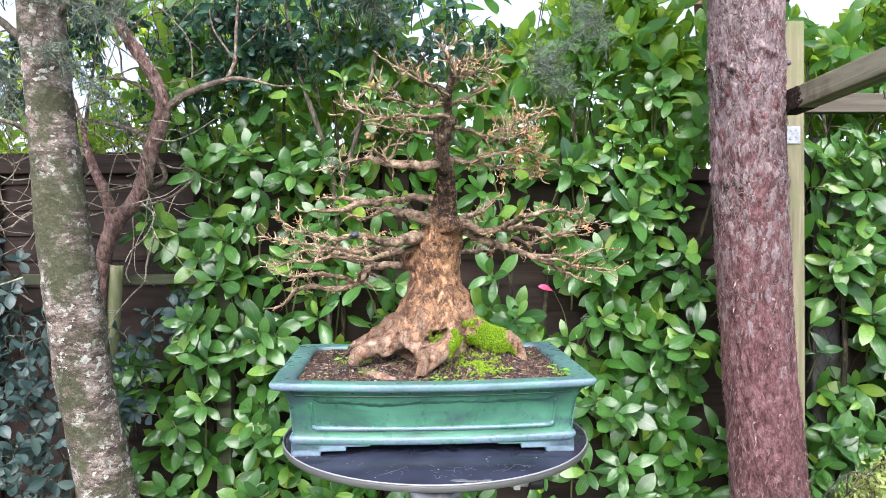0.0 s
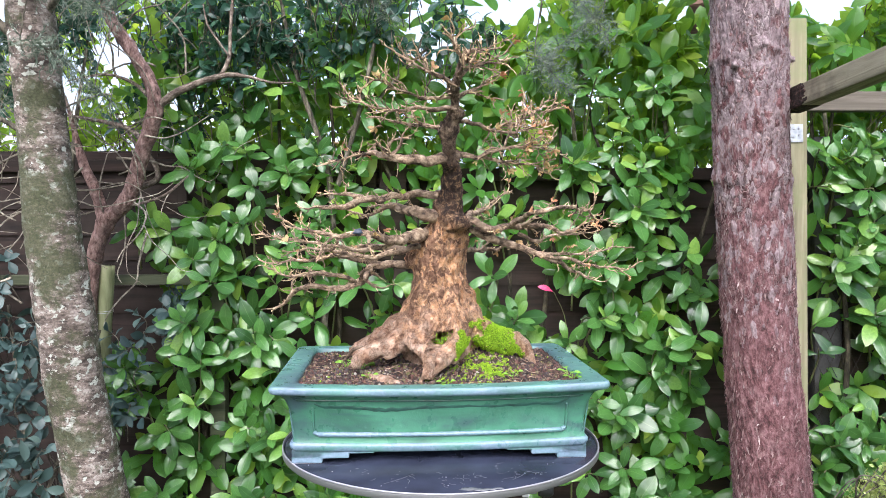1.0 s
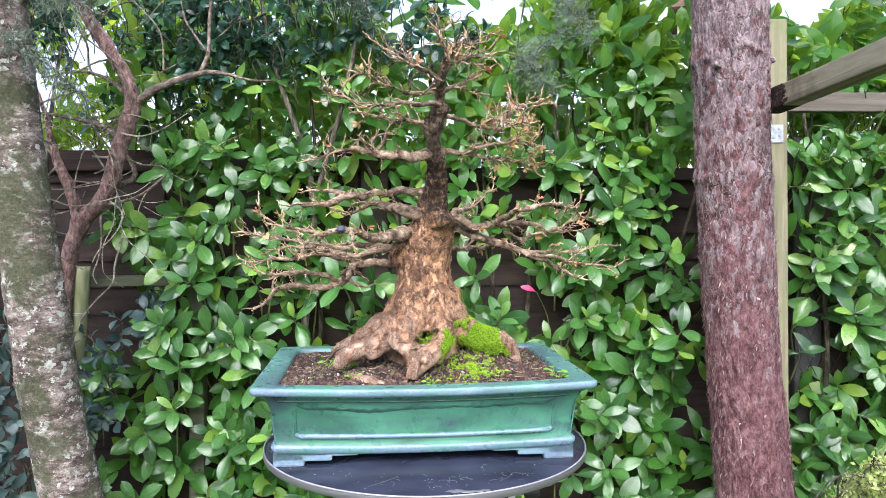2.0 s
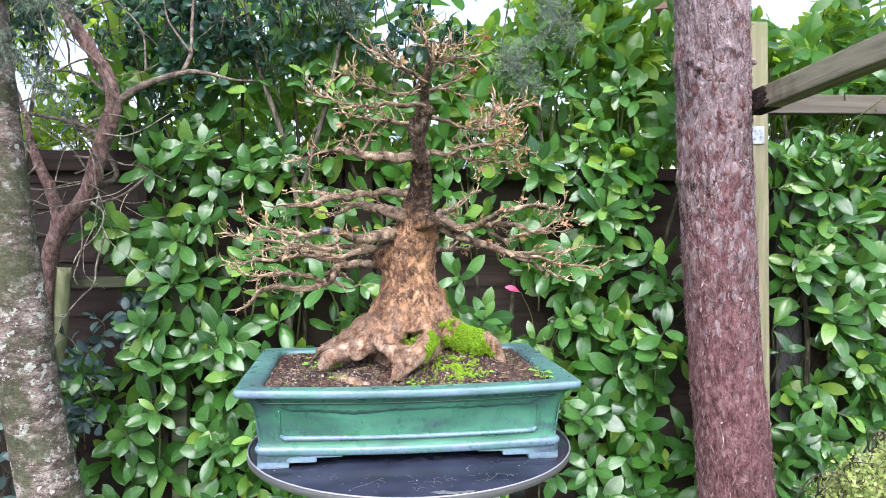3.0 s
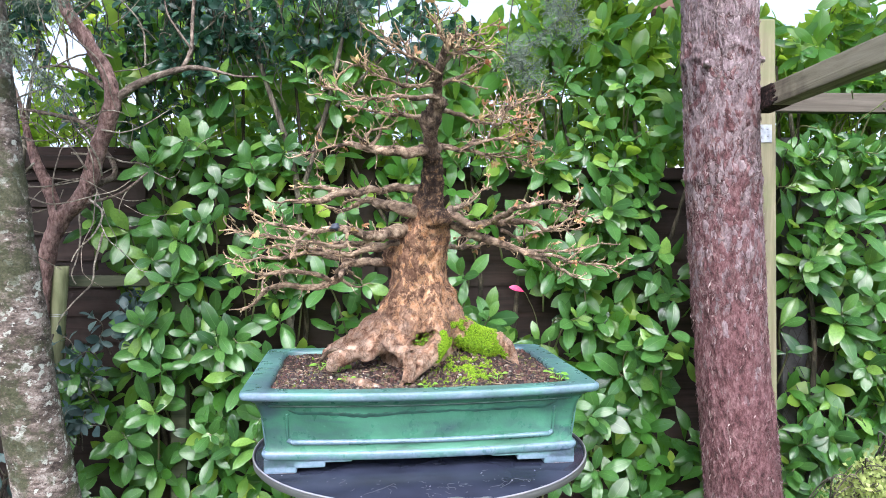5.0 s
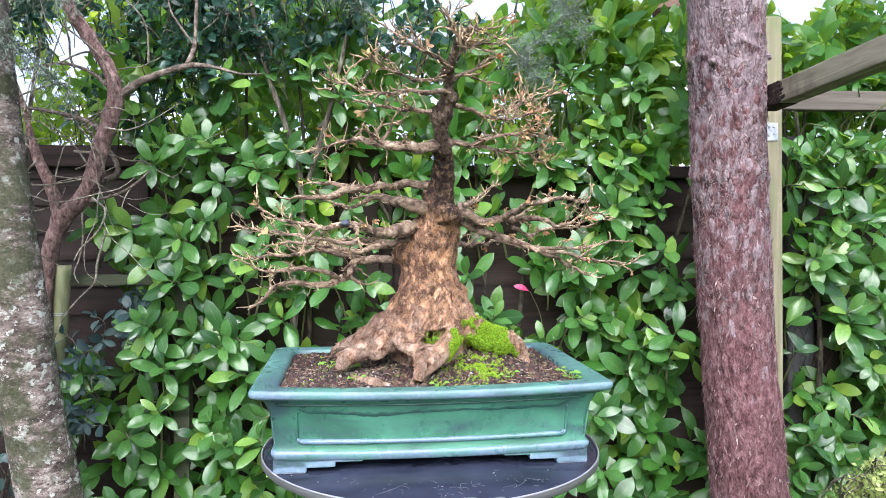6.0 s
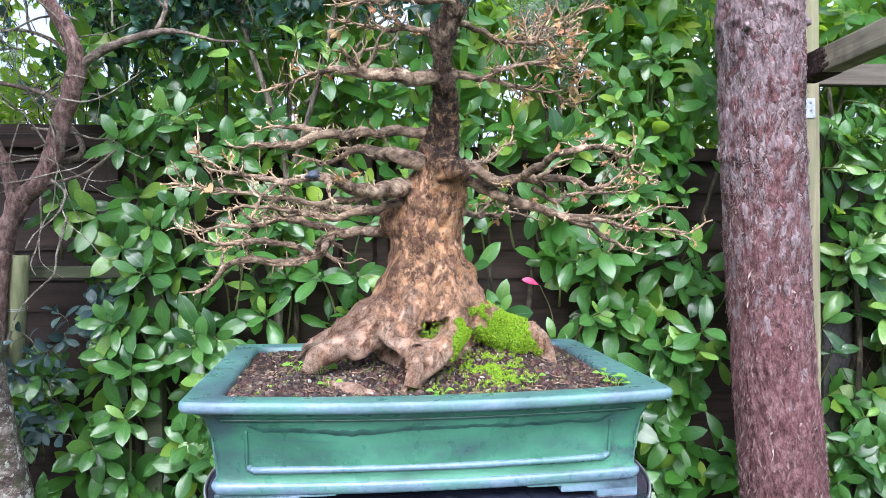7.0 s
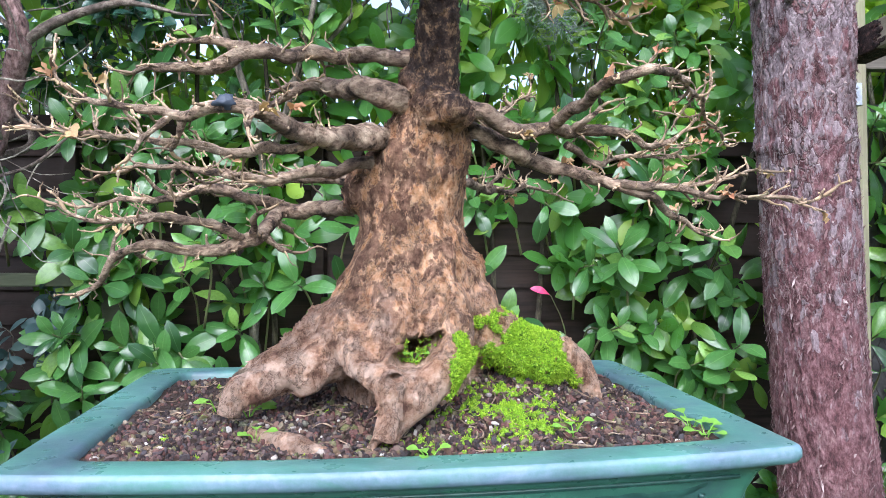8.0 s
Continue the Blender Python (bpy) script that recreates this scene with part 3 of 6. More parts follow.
def fence_panel(x0, x1, top):
    """Overlapping horizontal boards between two uprights, with a capping rail."""
    z = 0.06
    while z < top - 0.06:
        g = Geo()
        lean = 0.014
        n = 8
        for k in range(n + 1):
            x = x0 + (x1 - x0) * k / n
            w = 0.008 * noise.noise(Vector((x * 2.1, z * 9, 0)))
            for dy, dz in ((0.0, 0.0), (lean, 0.135), (lean + 0.012, 0.135), (0.012, 0.0)):
                g.v.append((x, FENCE_Y + dy, z + dz + w * (1 if dz == 0 else 0.3)))
        for k in range(n):
            for s in range(4):
                a, b = k * 4 + s, k * 4 + (s + 1) % 4
                g.f.append((b, a, a + 4, b + 4))
        g.f += [(0, 1, 2, 3), (n * 4 + 3, n * 4 + 2, n * 4 + 1, n * 4)]
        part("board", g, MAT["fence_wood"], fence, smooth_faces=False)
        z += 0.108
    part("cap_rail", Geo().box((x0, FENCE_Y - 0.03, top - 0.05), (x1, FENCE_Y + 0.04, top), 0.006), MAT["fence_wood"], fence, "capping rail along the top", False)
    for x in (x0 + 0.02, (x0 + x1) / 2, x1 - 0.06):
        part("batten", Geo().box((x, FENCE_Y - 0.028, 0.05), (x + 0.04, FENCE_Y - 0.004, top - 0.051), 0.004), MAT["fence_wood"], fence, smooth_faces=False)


fence_panel(-3.7, -2.02, 1.79)
fence_panel(-1.92, -0.24, 1.775)
fence_panel(-0.14, 1.545, 1.735)
fence_panel(1.655, 3.4, 1.735)
part("timber_post", Geo().box((-0.246, FENCE_Y - 0.04, -0.05), (-0.134, FENCE_Y + 0.05, 1.80), 0.008), MAT["fence_wood"], fence, smooth_faces=False)
for x in (-1.97, 1.60):
    part("concrete_post", Geo().box((x - 0.058, FENCE_Y - 0.06, -0.05), (x + 0.058, FENCE_Y + 0.05, 1.86), 0.012), MAT["concrete"], fence, "grey weathered concrete post", False)

# wire netting in front of the fence
net = thing("wire_netting", "rusty dark diamond wire netting in front of the fence", "wire fence", (1.7, 2.9, 0))
g = Geo()
cell = 0.052
for k in range(-6, 16):
    for slope in (1, -1):
        pts = []
        for s in range(13):
            z = 0.25 + s * cell * 1.6
            x = 1.46 + k * cell + slope * (s * cell * 0.8) - (0 if slope == 1 else -0.62)
            if 1.44 < x < 2.3 and z < 1.32:
                pts.append((x, 2.9 + 0.004 * slope + 0.012 * noise.noise(Vector((x * 4, z * 4, 1))), z, 0.0014))
        if len(pts) > 2:
            g.tube(pts, 4)
part("wire_mesh", g, MAT["dark_wire"], net, kind="stuff")
for z in (0.25, 1.33):
    part("line_wire", Geo().tube([(1.42, 2.9, z, 0.0016), (1.9, 2.905, z - 0.01, 0.0016), (2.35, 2.9, z, 0.0016)], 5), MAT["dark_wire"], net)
for x in (1.43, 2.34):
    part("stake", Geo().tube([(x, 2.9, -0.05, 0.012), (x, 2.9, 1.36, 0.011)], 8), MAT["grey_bark"], net)

# round stake and rail on the shaded side
g = thing("garden_stake", "round pale green mossy wooden stake with a wire tie", "stake", (-1.36, 2.78, 0))
part("stake", Geo().tube([(-1.375, 2.80, -0.05, 0.03), (-1.305, 2.78, 0.94, 0.029), (-1.267, 2.75, 1.318, 0.0285), (-1.2665, 2.7498, 1.325, 0.024)], 14, 0.06, 12, 0.05), MAT["green_wood"], g)
for z in (1.166, 1.172):
    r, ring = 0.0315, []
    for k in range(13):
        a = k / 12 * 2 * math.pi
        ring.append((-1.283 + r * math.cos(a), 2.762 + r * math.sin(a), z + 0.004 * math.sin(a), 0.0012))
    part("wire_tie", Geo().tube(ring, 4), MAT["zinc"], g, "galvanised tie wire")
single("rail", Geo().box((-1.9, 2.81, 1.265), (-0.86, 2.85, 1.306), 0.006), MAT["dim_wood"], "mossy green horizontal wooden rail by the stake", "rail", False)
for x in (-1.88, -0.88):
    single("rail_post", Geo().box((x - 0.03, 2.851, -0.05), (x + 0.03, 2.91, 1.33), 0.006), MAT["dim_wood"], "mossy dark upright post carrying the rail", "post", False, "rail posts")

# pergola: post, plate and two beams
p = thing("pergola", "weathered softwood pergola corner with a pale post", "pergola", (1.35, 2.72, 0))
g = Geo()
g.box((1.302, 2.705, -0.05), (1.393, 2.79, 2.272), 0.006)
part("post", g, MAT["post_wood"], p, "pale yellow-green upright post", False)
part("beam", Geo().box((1.222, -1.2, 1.884), (1.292, 2.56, 1.958), 0.006), MAT["beam_wood"], p, "grey-brown beam with a dark rotten end", False)
part("beam", Geo().box((1.292, 2.791, 1.936), (2.9, 2.835, 2.012), 0.005), MAT["shaded_wood_across"], p, "grey-brown cross beam with its shade put into the colour", False)
plate = part("plate", Geo().box((1.322, 2.700, 1.80), (1.374, 2.7045, 1.868), 0.001), MAT["zinc"], p, "galvanised steel bracket with screws", False)
for x, z in ((1.338, 1.85), (1.358, 1.852), (1.336, 1.818), (1.358, 1.826)):
    c = part("screw", Geo().lathe([(0.0001, 0.0), (0.0042, 0.0002), (0.0034, 0.002), (0.0001, 0.0026)], 10), MAT["steel"], plate)
    c.matrix_basis = pose(x, 2.6998, z, 90, 0, 0)
part("prop", Geo().box((1.225, -1.25, -0.05), (1.295, -1.17, 1.884), 0.006), MAT["post_wood"], p, smooth_faces=False)
part("prop", Geo().box((2.82, 2.745, -0.05), (2.9, 2.79, 2.2), 0.006), MAT["post_wood"], p, smooth_faces=False)
g = Geo()
for k in range(44):
    a = Vector((1.2215 + rnd(-0.001, 0.002), 2.385 + 0.04 * random.random() ** 0.7, rnd(1.89, 1.952)))
    g.blob(a, (0.0014, rnd(0.007, 0.014), rnd(0.004, 0.009)), 0.6, 2)
part("rotten_end", Geo().box((1.2195, 2.415, 1.8815), (1.2945, 2.5625, 1.9605), 0.010), MAT["rotten_wood"], p, "blackened rotten beam end", False)
part("rot", g, MAT["rotten_wood"], p, "dark crumbling rot at the beam's end")

# far house and shed beyond the fence
h = thing("house", "rendered house with a brown roof edge beyond the hedge", "house", (5.2, 9.0, 0))
TURN = Matrix.Translation((3.15, 9.0, 0)) @ Matrix.Rotation(radians(-20), 4, "Z")
part("wall", Geo().box((0.12, 0.3, 0), (1.0, 6.0, 4.44)), MAT["house_wall"], h, smooth_faces=False).matrix_basis = TURN
part("eave", Geo().box((0.0, 0.0, 4.44), (1.12, 6.3, 4.6), 0.01), MAT["roof_tile"], h, smooth_faces=False).matrix_basis = TURN
g = Geo()
g.v += [(0.0, 0.0, 4.6), (1.12, 0.0, 4.6), (1.12, 6.3, 4.6), (0.0, 6.3, 4.6), (0.56, 0.3, 5.1), (0.56, 6.0, 5.1)]
g.f += [(0, 1, 4), (1, 2, 5, 4), (2, 3, 5), (3, 0, 4, 5), (3, 2, 1, 0)]
part("roof", g, MAT["roof_tile"], h, smooth_faces=False).matrix_basis = TURN
s = thing("shed", "low garden shed with a pale sheet roof beyond the fence", "shed", (-2.2, 5.0, 0))
part("wall", Geo().box((-3.6, 4.6, 0), (-1.72, 5.6, 2.03)), MAT["fence_wood"], s, smooth_faces=False)
g = Geo()
for k in range(25):
    x = -3.7 + k * 0.0865
    for y, z in ((4.45, 2.06), (5.75, 2.50)):
        g.v += [(x, y, z + 0.02 * (k % 2)), (x, y, z - 0.02 + 0.02 * (k % 2))]
for k in range(24):
    a = k * 4
    g.f += [(a, a + 4, a + 6, a + 2), (a + 1, a + 3, a + 7, a + 5), (a, a + 1, a + 5, a + 4)]
part("roof", g, MAT["roof_sheet"], s, "pale corrugated roof sheet", False)


# ---- the turning stand ----
CX, CY, TOP = -0.003, 1.240, 1.0782
# the turntable and all on it lean slightly to the front
LEAN = Matrix.Rotation(radians(1.7), 4, "X") @ Matrix.Rotation(radians(0.1), 4, "Y")
DISC = Matrix.Translation((CX, CY, TOP)) @ LEAN @ Matrix.Translation((-CX, -CY, -TOP))
st = thing("turntable_stand", "round black steel turntable on a pillar stand", "stand", (CX, CY, 0))
part("disc", Geo().lathe([(0.0001, TOP - 0.012), (0.2625, TOP - 0.012), (0.2645, TOP - 0.010), (0.2645, TOP - 0.002), (0.263, TOP), (0.0001, TOP)], 128, (CX, CY)), MAT["enamel"], st, "scratched black enamel disc").matrix_basis = DISC
part("edge_band", Geo().lathe([(0.2648, TOP - 0.0105), (0.2672, TOP - 0.0105), (0.2680, TOP - 0.0096), (0.2682, TOP - 0.0016), (0.2674, TOP + 0.0009), (0.2662, TOP + 0.0012), (0.2649, TOP + 0.0002)], 128, (CX, CY), False), MAT["worn_edge"], st, "worn bare steel edge").matrix_basis = DISC
part("edge_wear", Geo().lathe([(0.2663, TOP + 0.0013), (0.2674, TOP + 0.0012), (0.2682, TOP - 0.0006), (0.2684, TOP - 0.0008), (0.2678, TOP + 0.0014), (0.2664, TOP + 0.0016)], 128, (CX, CY), False), MAT["bright_edge"], st, "rubbed bright upper edge").matrix_basis = DISC
part("hub", Geo().lathe([(0.0001, 0.955), (0.046, 0.955), (0.048, 0.958), (0.048, 0.982), (0.040, 0.985), (0.034, 0.99), (0.034, TOP - 0.030), (0.042, TOP - 0.028), (0.044, TOP - 0.0135), (0.0001, TOP - 0.0135)], 48, (CX, CY)), MAT["steel"], st)
part("pillar", Geo().lathe([(0.0001, 0.05), (0.028, 0.05), (0.028, 0.954), (0.0001, 0.954)], 32, (CX, CY)), MAT["enamel"], st)
part("base", Geo().lathe([(0.0001, -0.03), (0.24, -0.03), (0.25, 0.0), (0.245, 0.03), (0.06, 0.049), (0.0001, 0.0495)], 64, (CX, CY)), MAT["enamel"], st)
lock = part("locking_arm", Geo().box((CX + 0.049, 1.22, 0.985), (CX + 0.165, 1.235, 0.998), 0.003), MAT["steel"], st, smooth_faces=False)
part("knob", Geo().lathe([(0.0001, 0.0), (0.011, 0.001), (0.012, 0.004), (0.012, 0.022), (0.009, 0.026), (0.0001, 0.027)], 20), MAT["dark_plastic"], lock, "black plastic knob").matrix_basis = pose(CX + 0.166, 1.2275, 0.991, 0, 90, 0)
part("collar", Geo().box((CX + 0.138, 1.216, 0.981), (CX + 0.15, 1.239, 1.002), 0.002), MAT["white_plastic"], lock, "white collar", False)
for k in range(46):
    cx, cy = random.choice(((0.0, 1.02), (0.045, 1.03), (0.09, 1.045), (0.13, 1.06), (-0.06, 1.03), (-0.12, 1.05), (0.02, 1.05)))
    x, y = cx + random.gauss(0, 0.02), cy + random.gauss(0, 0.012)
    g = Geo()
    d, l = rnd(0, 6.3), rnd(0.35, 1.0) ** 2
    pts = []
    for q in range(5):
        pts.append((x, y, TOP + 0.0001, rnd(0.00010, 0.00030) * (0.4 if q in (0, 4) else 1)))
        d += rnd(-1.1, 1.1)
        x, y = x + 0.0055 * l * math.cos(d), y + 0.0055 * l * math.sin(d)
    g.tube(pts, 4)
    part("scratch", g, MAT["scuff"], st).matrix_basis = DISC
for x0, y0, x1, y1 in ((-0.085, 1.015, -0.045, 1.055), (0.10, 1.03, 0.122, 1.062)):
    part("scratch", Geo().tube([(x0, y0, TOP + 0.0001, 0.0002), ((x0 + x1) / 2 + 0.003, (y0 + y1) / 2, TOP + 0.00005, 0.0005), (x1, y1, TOP + 0.0001, 0.0002)], 4), MAT["scuff"], st).matrix_basis = DISC
for k in range(26):
    a, b = rnd(-2.7, -0.5), rnd(0.17, 0.255)
    part("paint_chip", Geo().blob((CX + b * math.cos(a), CY + b * math.sin(a), TOP + 0.0001), (rnd(0.0004, 0.0013), rnd(0.0004, 0.0012), 0.0003), 0.4, 1), MAT["bright_edge"] if k % 3 else MAT["scuff"], st).matrix_basis = DISC
g = Geo()
for x, y, a, b in ((0.036, 0.993, 0.012, 0.005), (0.050, 0.990, 0.010, 0.0035), (0.063, 0.992, 0.010, 0.002), (0.076, 0.995, 0.007, 0.002)):
    g.blob((x, y, TOP + 0.0003), (a, b, 0.0005), 0.9, 3, 2.2)
part("bare_patch", g, MAT["worn_edge"], st, "bare metal patch where the paint has chipped").matrix_basis = DISC


# ---- the pot ----
POT = Matrix.Translation((-0.0125, 1.27, 1.2052)) @ LEAN @ Matrix.Rotation(radians(3.5), 4, "Z") @ Matrix.Diagonal((1, 1, 1.06, 1))
HX, HY = 0.262, 0.185


def on_pot(x, y, z):
    """A place on the hand-made pot, whose front has sagged in the kiln."""
    sag = 0.0065 * max(0.0, 1 - (x / HX) ** 2) * min(1.0, max(0.0, 0.5 - 0.5 * y / HY))
    return POT @ Vector((x, y, z - sag))



def ring_of(inset_x, inset_y, radius, n=8):
    """A rounded rectangle, as (x, y) pairs, counter-clockwise."""
    hx, hy, out = HX - inset_x, HY - inset_y, []
    for cx, cy, a0 in ((1, 1, 0), (-1, 1, 90), (-1, -1, 180), (1, -1, 270)):
        for k in range(n + 1):
            a = radians(a0 + 90 * k / n)
            out.append((cx * (hx - radius) + radius * math.cos(a), cy * (hy - radius) + radius * math.sin(a)))
    # fill the long sides so that the glaze can sag a little
    full = []
    for k, p0 in enumerate(out):
        p1 = out[(k + 1) % len(out)]
        full.append(p0)
        if math.dist(p0, p1) > 0.1:
            full += [(p0[0] + (p1[0] - p0[0]) * s / 12, p0[1] + (p1[1] - p0[1]) * s / 12) for s in range(1, 12)]
    return full


def loft(profile, sag=0.0):
    """A pot wall from (inset, z, corner radius)."""
    g = Geo()
    rings = [ring_of(i, i * 0.85, r) for i, z, r in profile]
    n = len(rings[0])
    for ring, (i, z, r) in zip(rings, profile):
        for x, y in ring:
            w = sag * noise.noise(Vector((x * 9, y * 9, z * 20)))
            g.v.append(tuple(on_pot(x * (1 + w), y * (1 + w), z + w * 0.02)))
    for k in range(len(rings) - 1):
        for s in range(n):
            a, b = k * n + s, k * n + (s + 1) % n
            g.f.append((b, a, a + n, b + n))
    return g


pot = thing("bonsai_pot", "rectangular green glazed ceramic bonsai pot with cloud feet", "plant pot", (-0.014, 1.27, TOP))
part("rim", loft([(0.040, -0.030, 0.016), (0.0385, -0.004, 0.016), (0.0365, -0.0008, 0.015), (0.032, 0.0, 0.015), (0.006, 0.0, 0.012), (0.003, -0.0006, 0.011)], 0.004), MAT["glaze_rim"], pot, "flat glazed rim")
part("rim_edge", loft([(0.003, -0.0006, 0.011), (0.0012, -0.0016, 0.010), (0.0, -0.004, 0.010), (0.0, -0.008, 0.010), (0.0018, -0.0112, 0.010), (0.006, -0.0128, 0.010)], 0.004), MAT["glaze_edge"], pot, "pale worn rim edge")
body = part("body", loft([(0.006, -0.0128, 0.010), (0.0115, -0.0138, 0.010), (0.0150, -0.0165, 0.010), (0.0190, -0.0190, 0.010), (0.0218, -0.0235, 0.010), (0.0262, -0.033, 0.010), (0.0295, -0.044, 0.010), (0.0320, -0.058, 0.010), (0.0330, -0.072, 0.010), (0.0330, -0.082, 0.010), (0.0315, -0.0860, 0.010)], 0.006), MAT["glaze"], pot)
part("lip", loft([(0.0315, -0.0860, 0.010), (0.0290, -0.0870, 0.011), (0.0276, -0.0895, 0.011), (0.0278, -0.0930, 0.011), (0.0296, -0.0962, 0.011), (0.0310, -0.0982, 0.010), (0.036, -0.0990, 0.010), (0.20, -0.0990, 0.002)], 0.005), MAT["glaze_ridge"], pot, "pale raised moulding round the foot")


def bead(a, b, r, mat, name="bead", label=""):
    """A raised line on the pot's wall, from a to b in the pot's own places."""
    pts = [(*on_pot(*[a[i] + (b[i] - a[i]) * k / 8 for i in range(3)]), r * (1 + 0.25 * noise.noise(Vector((k * 1.7, a[0] * 50, a[2] * 90))))) for k in range(9)]
    return part(name, Geo().tube(pts, 8), mat, pot, label)


# the framed panel on each side: pale bead below and at the ends, glaze pooling dark under its top edge
for sy in (-1, 1):
    yt, yb = sy * (HY - 0.0224), sy * (HY - 0.0276)
    bead((-0.190, yb, -0.0735), (0.190, yb, -0.0735), 0.0040, MAT["glaze_ridge"], "panel_bead", "pale raised panel line")
    for sx in (-1, 1):
        bead((sx * 0.190, yb, -0.0735), (sx * 0.1965, yb, -0.0700), 0.0034, MAT["glaze_edge"], "panel_bead")
        bead((sx * 0.1965, yb, -0.0700), (sx * 0.197, yt + sy * 0.0004, -0.0330), 0.0022, MAT["glaze"], "panel_bead")
    run = Geo()
    for k in range(97):
        x = -0.200 + 0.400 * k / 96
        low = -0.0345 - 0.0050 * math.exp(-((x + 0.085) / 0.035) ** 2) - 0.0025 * noise.noise(Vector((x * 30, sy, 0))) - 0.0014 * noise.noise(Vector((x * 110, sy, 0)))
        low += 0.006 * max(0.0, abs(x) - 0.180) / 0.02
        top = low + 0.0058 + 0.0034 * noise.noise(Vector((x * 60, sy, 7)))
        for j in range(4):
            z = top + (low - top) * j / 3
            inset = 0.0262 + (z + 0.033) / -0.011 * 0.0033
            run.v.append(tuple(on_pot(x, sy * (HY - inset * 0.85 - 0.0004 + 0.0013 * math.sin(math.pi * (j + 0.3) / 3.6)), z)))
        if k:
            for j in range(3):
                c = (k - 1) * 4 + j
                run.f.append((c, c + 1, c + 5, c + 4) if sy > 0 else (c, c + 4, c + 5, c + 1))
    # a dark strip that stands for the shade in the recess under the rim
    bead((-0.222, sy * (HY - 0.0172), -0.0215), (0.222, sy * (HY - 0.0172), -0.0215), 0.0016, MAT["glaze_pool"], "glaze_line", "dark line put in for the shade under the rim")
    part("glaze_run", run, MAT["glaze_pool"], pot, "dark run of pooled glaze")
for sx in (-1, 1):
    for sy in (-1, 1):
        bead((sx * (HX - 0.0345), sy * (HY - 0.036), -0.084), (sx * (HX - 0.0285), sy * (HY - 0.032), -0.036), 0.0014, MAT["glaze_rim"], "corner_bead")
        f = Geo()
        x1, y1 = sx * (HX - 0.0315), sy * (HY - 0.0275)
        for run, z in ((0.047, -0.119), (0.088, -0.1125), (0.127, -0.106)):
            xa, ya = x1 - sx * run, y1 - sy * 0.018
            f.box((min(x1, xa), min(y1, ya), z), (max(x1, xa), max(y1, ya), -0.0985), 0.0022, POT)
        for run, z in ((0.04, -0.119), (0.066, -0.1125), (0.092, -0.106)):
            xa, ya = x1 - sx * 0.018, y1 - sy * run
            f.box((min(x1, xa) + 0.0003, min(y1, ya) + 0.0003, z + 0.0002), (max(x1, xa) - 0.0003, max(y1, ya) - 0.0003, -0.0987), 0.0022, POT)
        foot = part("foot", f, MAT["glaze_edge"], pot, "stepped cloud foot", False)
        xa, ya = x1 - sx * 0.0445, y1 - sy * 0.016
        part("foot_sole", Geo().box((min(x1 - sx * 0.002, xa), min(y1 - sy * 0.0008, ya), -0.1192), (max(x1 - sx * 0.002, xa), max(y1 - sy * 0.0008, ya), -0.1178), 0.0, POT), MAT["clay"], foot, "unglazed pinkish clay sole", False)


# ---- soil ----
INTO_POT = POT.inverted()


def soil_z(x, y):
    """Height of the soil, mounded round the trunk."""
    q = INTO_POT @ Vector((x, y, 1.2))
    edge = min((HX - 0.042) - abs(q.x), (HY - 0.036) - abs(q.y))
    mound = 0.024 * math.exp(-(((x + 0.0) / 0.13) ** 2 + ((y - 1.28) / 0.10) ** 2))
    mound += 0.020 * math.exp(-(((x - 0.085) / 0.055) ** 2 + ((y - 1.25) / 0.045) ** 2))
    hollow = -0.003 * math.exp(-(((x + 0.062) / 0.035) ** 2 + ((y - 1.165) / 0.03) ** 2))
    lump = 0.0035 * noise.noise(Vector((x * 28, y * 28, 0))) + 0.0025 * noise.noise(Vector((x * 70, y * 70, 3)))
    sag = 0.0065 * max(0.0, 1 - (q.x / HX) ** 2) * min(1.0, max(0.0, 0.5 - 0.5 * q.y / HY))
    return 1.1985 - sag + 0.0297 * (y - 1.27) - 0.0017 * (x + 0.0125) + mound * min(1, max(0, edge / 0.06)) + hollow + lump


bed = thing("soil_bed", "dark gritty bonsai soil filling the pot", "soil", (-0.014, 1.27, 1.19), kind="stuff")
g = Geo()
NX, NY = 110, 78
for i in range(NX + 1):
    for j in range(NY + 1):
        q = POT @ Vector((-(HX - 0.0385) + 2 * (HX - 0.0385) * i / NX, -(HY - 0.0335) + 2 * (HY - 0.0335) * j / NY, 0))
        g.v.append((q.x, q.y, soil_z(q.x, q.y)))
for i in range(NX):
    for j in range(NY):
        a = i * (NY + 1) + j
        g.f.append((a, a + NY + 1, a + NY + 2, a + 1))
part("soil_surface", g, MAT["soil"], bed, kind="stuff")
bm = bmesh.new()
bmesh.ops.create_icosphere(bm, subdivisions=1, radius=1.0)
bm.verts.index_update()
ball_v, ball_f = [v.co.copy() for v in bm.verts], [tuple(v.index for v in f.verts) for f in bm.faces]
bm.free()
g = Geo()
for k in range(10000):
    u = random.random()
    q = POT @ Vector((rnd(-1, 1) * (HX - 0.042), (rnd(-1, 1) if u < 0.4 else rnd(-1, 0)) * (HY - 0.038), 0))
    z = soil_z(q.x, q.y)
    r = rnd(0.0010, 0.0024) if random.random() < 0.86 else rnd(0.0024, 0.004)
    m = Matrix.Translation((q.x, q.y, z + r * 0.3)) @ Euler((rnd(0, 6), rnd(0, 6), rnd(0, 6))).to_matrix().to_4x4() @ Matrix.Diagonal((r * rnd(0.8, 1.5), r * rnd(0.7, 1.1), r * rnd(0.45, 0.9), 1))
    first = len(g.v)
    g.v += [tuple(m @ (c * rnd(0.82, 1.15))) for c in ball_v]
    g.f += [tuple(first + i for i in f) for f in ball_f]
